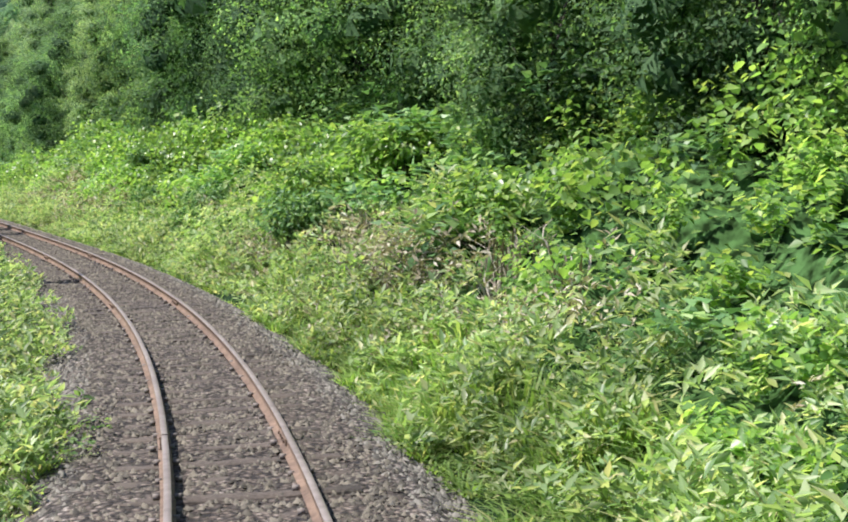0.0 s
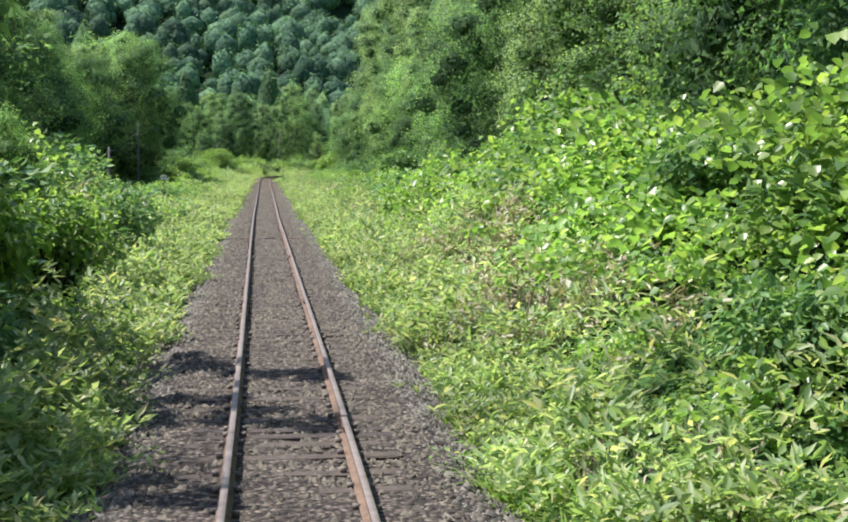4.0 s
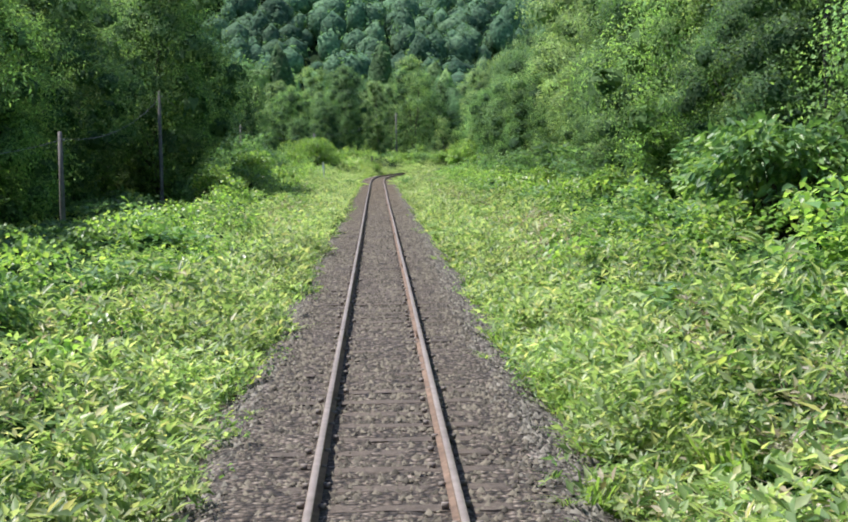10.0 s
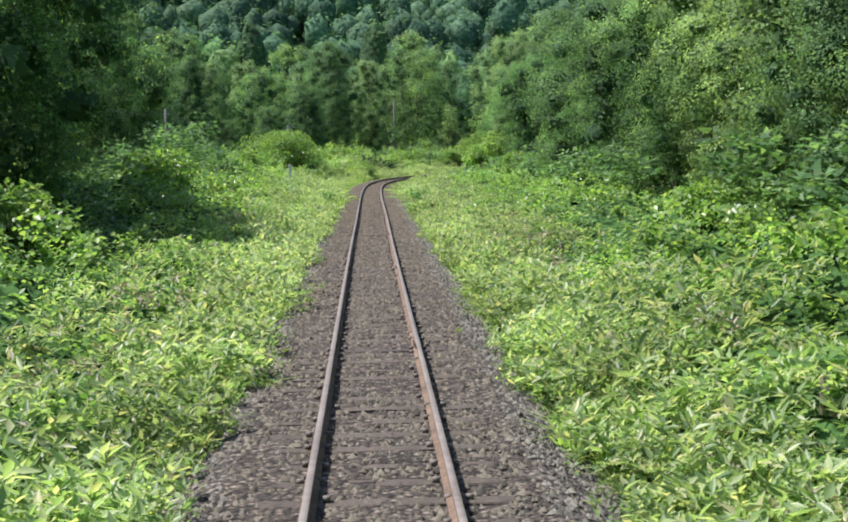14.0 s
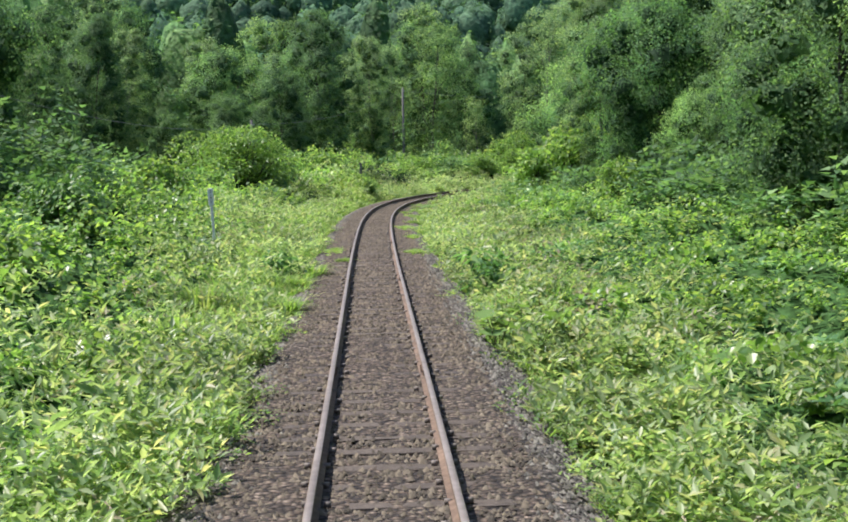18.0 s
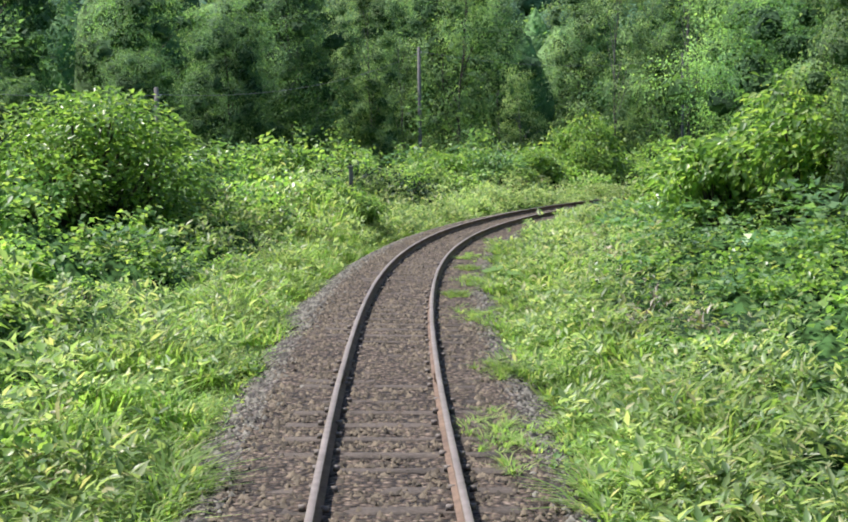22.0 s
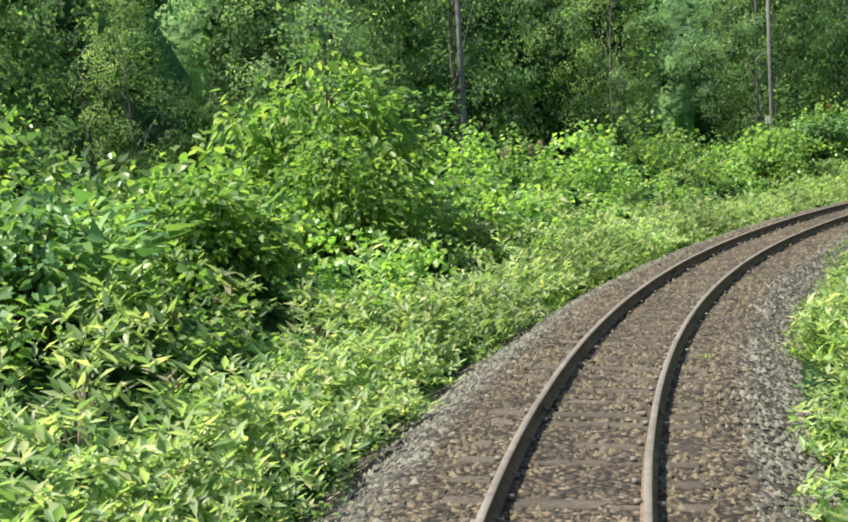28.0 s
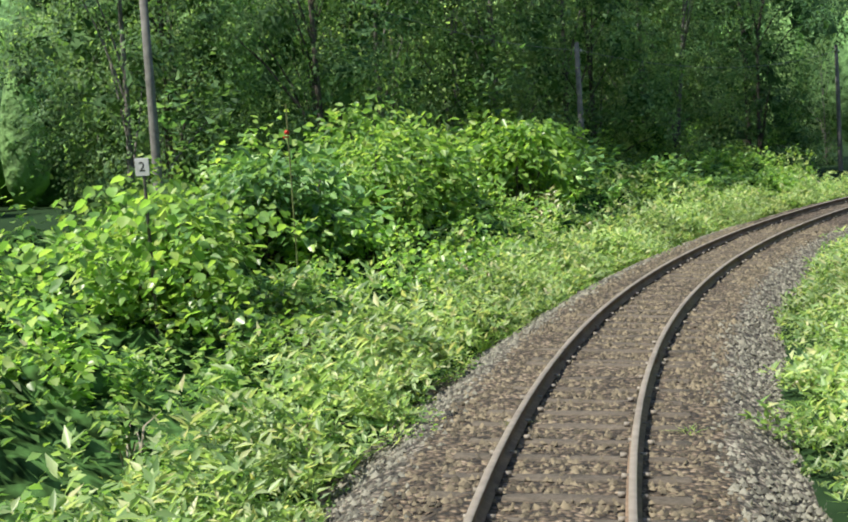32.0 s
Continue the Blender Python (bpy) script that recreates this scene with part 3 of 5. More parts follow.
def build_bed():
    s = np.arange(S_FROM, S_TO + 0.1, 0.36)
    l = np.array([-2.7, -2.3, -2.0, -1.75, -1.5, -1.35, -1.2, -1.0, -0.8, -0.62, -0.5, -0.3, -0.1, 0.1, 0.3, 0.5, 0.62, 0.8, 1.0, 1.2, 1.35, 1.5, 1.75, 2.0, 2.3, 2.7])
    S, L = np.meshgrid(s, l, indexing="ij")
    top = np.interp(np.abs(L), [0, 1.3, 1.5, 2.2, 2.7], [-0.173, -0.173, -0.207, -0.56, -0.70])
    Z = top + rng.normal(0, 0.010, S.shape) + 0.012 * waves(S * 3, L * 4)
    v = world(S, L, Z).reshape(-1, 3)
    n, m = S.shape
    i, j = np.meshgrid(np.arange(n - 1), np.arange(m - 1), indexing="ij")
    a = (i * m + j).ravel()
    part("ballast_bed", mesh_of("ballast_bed", v, np.stack([a, a + 1, a + m + 1, a + m], -1), [M_BED, M_SHOULDER], (np.abs(L[i, j] + 0.05) > 1.33).ravel().astype(int), smooth=True), track)
    # loose stones, few of them on the sleepers
    n = 290000
    s = rng.uniform(-56, 262, n)
    l = rng.uniform(-2.15, 2.15, n)
    off = np.abs(s[:, None] - SLEEPERS[np.clip(np.searchsorted(SLEEPERS, s)[:, None] + (-1, 0), 0, len(SLEEPERS) - 1)]).min(1)
    bare = (off < 0.10) & (np.abs(l) < 1.0) & (rng.uniform(0, 1, n) < 0.86)
    clear = (np.abs(np.abs(l) - GAUGE) > 0.065) & ~((np.abs(s - 21.9) < 0.17) & (np.abs(l) < 1.3)) & ~bare
    s, l = s[clear], l[clear]
    n = len(s)
    z = np.interp(np.abs(l), [0, 1.3, 1.5, 2.2], [-0.172, -0.172, -0.200, -0.55]) + rng.uniform(-0.014, 0.012, n)
    size = rng.choice([0.019, 0.024, 0.029, 0.034, 0.040], n) * rng.uniform(0.85, 1.15, n)
    stone = np.array([(1, 0.1, -0.25), (-0.1, 1, -0.25), (-1, 0, -0.25), (0, -1, -0.25), (0, 0, 0.85)], float)
    spin = rng.uniform(0, 2 * np.pi, n)
    shape = stone[None] * rng.uniform(0.65, 1.25, (n, 5, 1)) + rng.normal(0, 0.24, (n, 5, 3)) * (1, 1, 0.5)
    sx = shape[..., 0] * np.cos(spin)[:, None] - shape[..., 1] * np.sin(spin)[:, None]
    sy = shape[..., 0] * np.sin(spin)[:, None] + shape[..., 1] * np.cos(spin)[:, None]
    shape = np.stack([sx, sy, shape[..., 2]], -1)
    v = world(s, l, z)[:, None] + shape * size[:, None, None]
    tri = np.array([(0, 1, 4), (1, 2, 4), (2, 3, 4), (3, 0, 4)])
    f = (tri[None] + (np.arange(n) * 5)[:, None, None]).reshape(-1, 3)
    outer = np.repeat(np.abs(l) + rng.normal(0, 0.12, n) > 1.35, 4).astype(int)
    tagged(part("ballast_stones", mesh_of("ballast_stones", v.reshape(-1, 3), f, [M_STONE, M_GREY], outer), track), "loose brown and grey ballast stones", kind="stuff")


RAIL_LINE = [(-0.062, -0.150), (0.062, -0.150), (0.062, -0.140), (0.012, -0.122), (0.008, -0.045), (0.030, -0.036), (0.032, -0.008),
             (0.026, 0.0), (-0.026, 0.0), (-0.032, -0.008), (-0.030, -0.036), (-0.008, -0.045), (-0.012, -0.122), (-0.062, -0.140)]


def sweep(line, s, off):
    """A closed outline drawn along the track at off metres from its middle."""
    n, k = len(s), len(line)
    v = np.concatenate([world(s, off + a, b)[:, None] for a, b in line], 1).reshape(-1, 3)
    f = []
    for i in range(n - 1):
        for j in range(k):
            q = (j + 1) % k
            f.append((i * k + j, i * k + q, (i + 1) * k + q, (i + 1) * k + j))
    index = np.tile([1 if j in (6, 7, 8) else 0 for j in range(k)], n - 1)
    return v, np.array(f), index


def fishplate(s, off, side):
    bm = bmesh.new()
    x0, x1 = (0.010, 0.030) if side > 0 else (-0.030, -0.010)
    box(bm, x0, x1, -0.28, 0.28, -0.115, -0.050, 0.006)
    for y in (-0.2, -0.07, 0.07, 0.2):
        x = x1 + 0.004 if side > 0 else x0 - 0.004
        box(bm, x - 0.012, x + 0.012, y - 0.016, y + 0.016, -0.098, -0.066)
    m = Matrix.Translation(Vector(world(s, off, 0.0))) @ level(s)
    bm.transform(m)
    return bm


def build_rails():
    joint = np.arange(144.35 - 12 * 18, 300, 12.0)
    for a, b in zip(joint[:-1], joint[1:]):
        for off in (-GAUGE, GAUGE):
            s = np.linspace(a + 0.006, b - 0.006, 17)
            shift = off + rng.normal(0, 0.002)
            v, f, index = sweep(RAIL_LINE, s, shift)
            v[:, 2] += 0.003 * rng.normal()
            rail = part("rail", mesh_of("rail", v, f, [M_RUST, M_HEAD], index), track, "rusty steel rail with a worn grey head")
            for side in (-1, 1):
                part("fishplate", (fishplate(b, off, side), M_RUST), rail)


def sleeper_mesh(k, mat):
    bm = bmesh.new()
    box(bm, -1.02, 1.02, -0.10, 0.10, -0.32, -0.160, 0.012)
    bmesh.ops.subdivide_edges(bm, edges=[e for e in bm.edges if abs(e.verts[0].co.x - e.verts[1].co.x) > 1], cuts=3)
    for v in bm.verts:
        v.co += Vector((rng.normal(0, 0.008), rng.normal(0, 0.006), rng.normal(0, 0.005)))
    me = bpy.data.meshes.new("sleeper")
    bm.to_mesh(me)
    bm.free()
    me.materials.append(mat)
    return me


def build_sleepers():
    kinds = [sleeper_mesh(k, M_SLEEPER) for k in range(4)]
    pale = sleeper_mesh(9, M_PALE)
    spikes, rest = [], []
    tarred = sleeper_mesh(12, M_JOINT)
    joints = set(np.round(np.concatenate([JOINTS - 0.17, JOINTS + 0.17]), 3))
    cube = np.array([(x, y, z) for x in (-1, 1) for y in (-1, 1) for z in (-1, 1)], float)
    quads = np.array([(0, 1, 3, 2), (4, 6, 7, 5), (0, 4, 5, 1), (2, 3, 7, 6), (0, 2, 6, 4), (1, 5, 7, 3)])
    count = 0
    for k, s in enumerate(SLEEPERS):
        at_joint = round(s, 3) in joints
        s = s + rng.normal(0, 0.02)
        m = Matrix.Translation(Vector(world(s, rng.normal(0, 0.03), -0.007 + 0.006 * at_joint + rng.normal(0, 0.006)))) @ level(s) @ Matrix.Rotation(rng.normal(0, 0.008), 4, "Z")
        light = s > 132 and k % 13 == 5
        me = tarred if at_joint else pale if light else kinds[k % 4]
        if -40 < s and count < 300:
            ob = part("sleeper", me, track)
            ob.matrix_world = m
            count += 1
        else:
            v = np.array([m @ x.co for x in me.vertices])
            rest.append((v, np.array([tuple(p.vertices) for p in me.polygons if len(p.vertices) == 4])))
        for off in (-GAUGE, GAUGE):
            for side in (-0.078, 0.078):
                v = cube * (0.030, 0.018, 0.022) + (off + side * 1.12, rng.normal(0, 0.03), -0.136)
                spikes.append((np.array([m @ Vector(p) for p in v]), quads))
    v, f = merge(rest)
    tagged(part("sleeper_row", mesh_of("sleeper_row", v, f, M_SLEEPER), track), "dark timber sleepers half sunk in ballast", kind="stuff")
    v, f = merge(spikes)
    tagged(part("rail_spikes", mesh_of("rail_spikes", v, f, M_SPIKE), track), "rusty rail spikes", kind="stuff")


def track_device(s):
    """A steel sleeper with a ridged cover plate between the rails and rusty plates outside them."""
    base = empty("track_mat", Matrix.Translation(Vector(world(s, 0, 0))) @ Matrix.Rotation(heading(s), 4, "Z"),
                 "ridged grey steel cover and rusty plates across the track", "track device")
    bm = box(bmesh.new(), -1.35, 1.35, -0.08, 0.08, -0.26, -0.158, 0.01)
    part("steel_sleeper", (bm, M_JOINT), base)
    bm = box(bmesh.new(), -0.27, 0.25, -0.14, 0.14, -0.170, -0.142, 0.004)
    cover_plate = part("ridged_cover", (bm, M_ZINC), base, "ridged grey steel cover")
    for k in range(11):
        x = -0.25 + k * 0.048
        part("ridge", (box(bmesh.new(), x - 0.009, x + 0.009, -0.14, 0.14, -0.1415, -0.124), M_ZINC), cover_plate)
    for x0, x1 in ((-1.05, -0.68), (0.70, 1.12)):
        part("rusty_plate", (box(bmesh.new(), x0, x1, -0.13, 0.13, -0.162, -0.138, 0.005), M_PLATE), base, "rust-red steel plate")
    bm = box(bmesh.new(), -1.75, -1.20, -0.05, 0.05, -0.28, -0.165, 0.02)
    part("cable_duct", (bm, M_BLACK), base, "black cable duct")


build_bed()
build_rails()
track_device(21.9)


# ---- trees ----
def envelope(kind, h):
    """Half width of a crown at height h (0 to 1): broad, egg-shaped or a tall column."""
    foot, belly = ((0.02, 0.52), (0.01, 0.42), (0.02, 0.50))[kind]
    low = np.clip((h - foot) / (belly - foot), 0, 1) ** 0.55
    top = np.sqrt(np.clip(1 - ((h - belly) / (1.02 - belly)) ** 2, 0, 1))
    return np.where(h < belly, 0.25 + 0.75 * low, top)


def tree_pattern(seed, kind, high, wide, clumps, per, leaf, trunk_r, dense):
    """A tree: trunk with limbs (quads) and a full crown of leafy boughs, uneven, with gaps (triangles)."""
    r = np.random.default_rng(seed)
    lean = r.normal(0, 0.03, 2)
    u = np.linspace(0, 1, 9)
    wob = np.cumsum(r.normal(0, 0.010 * high, (9, 2)), 0) * u[:, None]
    stem = np.stack([lean[0] * high * u + wob[:, 0], lean[1] * high * u + wob[:, 1], high * 0.95 * u - 0.4], -1)
    wood = [tube(stem, 0.75 * trunk_r * (1 - 0.88 * u) * (1 + 0.5 * np.exp(-u * 14)), 6)]
    # boughs spiral up the crown; some reach out further than their neighbours
    h = np.sort(np.clip((np.arange(clumps) + r.uniform(-0.6, 0.6, clumps)) / clumps, 0.03, 0.985))
    turn = np.arange(clumps) * 2.39996 + r.normal(0, 0.35, clumps)
    # the crown leans out on some sides and is thin on others
    swing = 1 + 0.22 * np.sin(turn + r.uniform(0, 6.28)) + 0.20 * np.sin(2 * turn + 7 * h + r.uniform(0, 6.28)) + 0.16 * np.sin(11 * h + r.uniform(0, 6.28))
    reach = wide * envelope(kind, h) * swing * r.choice([0.30, 0.58, 0.72, 0.84, 0.96], clumps)
    centres = np.stack([np.interp(h, u, stem[:, 0]) + np.cos(turn) * reach, np.interp(h, u, stem[:, 1]) + np.sin(turn) * reach, high * h], -1)
    rad = wide * r.uniform(0.32, 0.54, clumps) * (0.62 + 0.38 * envelope(kind, h))
    for c in centres[:: max(1, clumps // 12)]:
        k = max(0.10, c[2] / high - 0.2)
        a = np.array([np.interp(k, u, stem[:, i]) for i in range(3)])
        w = np.linspace(0, 1, 5)[:, None]
        line = a * (1 - w) + c * w + np.array([0, 0, 1.0]) * 0.08 * high * (w * (1 - w)) + r.normal(0, 0.05, (5, 3)) * w
        wood.append(tube(line, trunk_r * 0.40 * (1 - 0.85 * w[:, 0]) * (1 - k * 0.6), 4))
    n = clumps * per
    which = np.repeat(np.arange(clumps), per)
    away = unit((centres - np.stack([np.interp(h, u, stem[:, 0]), np.interp(h, u, stem[:, 1]), high * (h * 0.9 + 0.02)], -1)))
    out = unit(r.normal(0, 1, (n, 3)) + away[which] * 0.55 + (0, 0, 0.25))
    # twigs stand out of the bough here and there
    spike = 1 + 0.30 * np.maximum(0, np.sin(out[:, 0] * 6 + which) * np.sin(out[:, 1] * 7 + which * 2) * np.sin(out[:, 2] * 6 + which * 3)) * 2
    base = centres[which] + out * rad[which][:, None] * (1.12, 1.12, 0.80) * (np.where(r.uniform(0, 1, n) < 0.25, r.uniform(0.42, 0.7, n), r.uniform(0.66, 1.05, n)) * spike)[:, None]
    size = leaf * r.uniform(0.6, 1.35, n)
    face = unit(out * 0.8 + (0, 0, 0.35) + r.normal(0, 0.5, (n, 3)))
    way = r.normal(0, 1, (n, 3)) + (0, 0, -0.5)
    way = unit(way - face * (way * face).sum(1)[:, None])
    v, f = chips(base, way, face, size, size * 0.68)
    soft = unit(out * 0.85 + unit((base - (0, 0, high * 0.45)) * (1, 1, 0.5)) * 0.6 + (0, 0, 0.22) + r.normal(0, 0.12, (n, 3)))
    tri = v.reshape(-1, 3, 3)
    turned = (np.cross(tri[:, 1] - tri[:, 0], tri[:, 2] - tri[:, 0]) * soft).sum(1) < 0
    f[turned] = f[turned][:, ::-1]
    # the dense inside of each bough: coarse clusters of leaves, coloured as in shade
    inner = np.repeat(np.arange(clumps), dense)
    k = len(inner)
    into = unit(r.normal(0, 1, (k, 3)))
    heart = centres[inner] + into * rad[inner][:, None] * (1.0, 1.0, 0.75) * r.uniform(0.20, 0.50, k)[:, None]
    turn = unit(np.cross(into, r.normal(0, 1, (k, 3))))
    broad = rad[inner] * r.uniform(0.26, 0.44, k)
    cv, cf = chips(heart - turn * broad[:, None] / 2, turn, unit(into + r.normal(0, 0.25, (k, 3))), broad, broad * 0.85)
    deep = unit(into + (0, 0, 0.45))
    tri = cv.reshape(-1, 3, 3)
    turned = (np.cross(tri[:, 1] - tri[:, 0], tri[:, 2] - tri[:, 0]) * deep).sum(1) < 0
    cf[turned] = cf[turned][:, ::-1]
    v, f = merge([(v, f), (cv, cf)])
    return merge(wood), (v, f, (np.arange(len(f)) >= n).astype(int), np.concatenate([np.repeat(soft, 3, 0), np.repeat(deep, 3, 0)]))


def far_crown(seed, kind, high, wide, tufts=110, leaf=0.62):
    """A far tree: one swelling crown of several boughs, with ragged leaf tufts all over."""
    r = np.random.default_rng(seed)
    bm = bmesh.new()
    bmesh.ops.create_icosphere(bm, subdivisions=kind, radius=1.0)
    ball = np.array([tuple(v.co) for v in bm.verts])
    faces = np.array([[v.index for v in q.verts] for q in bm.faces])
    bm.free()
    boughs = unit(r.normal(0, 1, (24, 3)) + (0, 0, 0.3))

    def swell(d):
        near = np.clip((d @ boughs.T).max(1), 0, 1)
        return 0.56 + 0.56 * np.clip((near - 0.68) / 0.32, 0, 1) ** 0.8

    def place(d, k):
        h = 0.5 + 0.5 * d[:, 2]
        taper = np.where(h > 0.45, 1.06 - 0.42 * (h - 0.45), 1.0)[:, None]
        return d * (k * swell(d))[:, None] * (wide, wide, high * 0.46) * np.concatenate([taper, taper, taper * 0 + 1], 1) + (0, 0, high * 0.52)

    d = unit(r.normal(0, 1, (tufts, 3)) + (0, 0, 0.25))
    size = leaf * r.uniform(0.55, 1.35, tufts)
    face = unit(d + (0, 0, 0.35) + r.normal(0, 0.3, (tufts, 3)))
    way = r.normal(0, 1, (tufts, 3))
    way = unit(way - face * (way * face).sum(1)[:, None])
    leafage = chips(place(d, r.uniform(0.96, 1.12, tufts)) - way * size[:, None] / 2, way, face, size, size * 0.9)
    return *merge([(place(ball, r.uniform(0.93, 1.07, len(ball))), faces), leafage]), 0


TREE_LABELS = ["broad oak with dense dark green leaves at the wood's edge", "slender alder with mid green leaves above the thicket",
               "pale-stemmed birch with light green leaves in the wood"]


def tree_model(seed, kind, high, wide, clumps, per, leaf, trunk_r, group, dense=34):
    wood, crown = tree_pattern(seed, kind, high, wide, clumps, per, leaf, trunk_r, dense)
    ob = empty("tree", Matrix(), TREE_LABELS[kind], "tree", group)
    part("trunk", mesh_of("trunk", wood[0], wood[1], M_BIRCH if kind == 2 else M_BARK, smooth=True), ob)
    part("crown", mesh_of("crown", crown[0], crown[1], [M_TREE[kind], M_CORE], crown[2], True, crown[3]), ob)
    return ob


def stand(model, s, l, size=1.0, sink=0.15, first=False, flat=1.0):
    """Puts a tree or bush beside the track."""
    z = float(ground_z(np.array([s]), np.array([l]))[0]) - sink
    m = Matrix.Translation(Vector(world(s, l, z))) @ Matrix.Rotation(random.uniform(0, 6.28), 4, "Z") @ Matrix.Diagonal((size, size, size * flat * random.uniform(0.92, 1.1), 1))
    if first:
        model.matrix_basis = m
        return model
    ob = copy_thing(model, Matrix())
    ob.matrix_basis = m
    return ob


def build_trees():
    random.seed(11)
    group = "trees along the line"
    near = [tree_model(21, 0, 11.0, 3.4, 66, 620, 0.110, 0.19, group), tree_model(22, 1, 12.5, 2.7, 64, 620, 0.106, 0.15, group),
            tree_model(23, 2, 13.5, 2.2, 66, 600, 0.102, 0.12, group), tree_model(24, 0, 9.0, 3.2, 60, 620, 0.110, 0.16, group),
            tree_model(25, 1, 10.5, 2.9, 62, 620, 0.106, 0.15, group), tree_model(27, 2, 12.5, 2.0, 62, 600, 0.102, 0.12, group)]
    slender = tree_model(26, 1, 8.6, 0.75, 26, 60, 0.2, 0.07, group)
    back = [tree_model(31, 0, 13.0, 3.8, 56, 330, 0.15, 0.2, group), tree_model(32, 1, 14.5, 3.1, 56, 330, 0.145, 0.17, group),
            tree_model(33, 2, 14.5, 2.5, 56, 330, 0.14, 0.14, group), tree_model(34, 2, 13.0, 2.3, 52, 330, 0.14, 0.14, group)]
    airy = [tree_model(28, 2, 13.5, 2.7, 40, 420, 0.110, 0.13, group, 4), tree_model(29, 1, 12.5, 3.0, 40, 420, 0.112, 0.14, group, 6),
            tree_model(30, 2, 12.0, 2.4, 38, 420, 0.106, 0.12, group, 4)]
    used = set()

    def put(models, s, l, size):
        m = random.choice(models)
        stand(m, s, l, size, first=m not in used)
        used.add(m)

    # wood's edge on the left of the line
    s = -30.0
    while s < 300:
        edge = np.interp(s, [-30, 20, 40, 60, 112, 124, 150, 175, 190, 215, 245, 262, 300], [11, 11, 14, 16, 15.5, 16, 16, 16, 16, 16.5, 15.5, 11.5, 10.5])
        grown = np.interp(s, [100, 120, 132, 200, 212, 240], [1.0, 1.0, 0.85, 0.9, 1.1, 1.25])
        put(airy if s > 217 else near, s + random.uniform(-1, 1), -edge - random.uniform(0, 2.5), random.choice([0.5, 0.68, 0.82, 0.95, 1.12]) * grown) if not 36 < s < 92 or random.random() < 0.4 else None
        put(back, s + random.uniform(-1, 2), -edge - random.uniform(5.5, 9), random.uniform(0.68, 1.0) * grown) if s > 100 or random.random() < 0.35 else None
        if 165 < s < 212 or (s > 100 and random.random() < 0.4):
            put(back, s + random.uniform(-1, 2), -edge - random.uniform(10, 15), random.uniform(0.85, 1.1) * grown)
        s += random.uniform(4.8, 7.0) if s < 218 else random.uniform(6.0, 8.5)
    # and on the right
    s = -58.0
    while s < 232:
        edge = np.interp(s, [-58, -20, 10, 50, 100, 160, 185, 232], [9.0, 9.5, 10.5, 10, 11, 12, 9, 10])
        grown = np.interp(s, [60, 95, 118, 130, 200, 215], [1.0, 1.1, 1.05, 0.82, 0.85, 1.0])
        put(near, s + random.uniform(-1, 1), edge + random.uniform(0, 2.5), random.choice([0.6, 0.8, 0.95, 1.1, 1.2]) * grown)
        put(back, s + random.uniform(-1, 2), edge + random.uniform(4.5, 8), random.uniform(0.85, 1.1) * min(1.0, grown))
        s += random.uniform(4.2, 6.0)
    # the tall group before the first bend of the wood
    for s, l, size in ((66, -16, 1.0), (74, -17, 1.2), (84, -16.5, 1.1), (92, -17, 1.2), (108, -13.2, 1.25), (115, -13.2, 1.3), (119, -15.5, 1.2)):
        put([near[0], near[3], near[4]], s, l, size)
    for s, l, size in ((12, -10.9, 0.95), (18.5, -11.0, 1.0), (26, -11.2, 0.95)):
        put([near[1], near[4]], s, l, size)
    # young trees close to the line, whose shade lies on the track
    for s, l, size in ((-12.5, -6.8, 0.70), (-8.0, -6.8, 0.72), (-3.5, -6.9, 0.66), (4.0, -6.0, 0.42), (1.0, -7.5, 0.55)):
        put([near[3]], s, l, size)
    for s, l, size in ((-29.0, -4.9, 0.84), (-13.0, -5.0, 0.80), (-9.4, -5.0, 1.0), (-8.9, -5.2, 0.9), (-5.7, -5.0, 1.09), (-5.3, -5.2, 0.95)):
        put([slender], s, l, size)
    # the close trees where the second bend ends
    for s, l, size in ((257, -11.5, 1.1), (262, -12.5, 1.2), (267, -11.5, 1.2), (273, -10.8, 1.2), (279, -10.6, 1.25), (286, -10.4, 1.25), (268, -16, 1.3), (277, -16, 1.3)):
        put(airy, s, l, size)
    for m in near + back + airy:
        if m not in used:
            stand(m, -45 - random.uniform(0, 20), -14, 1.0, first=True)


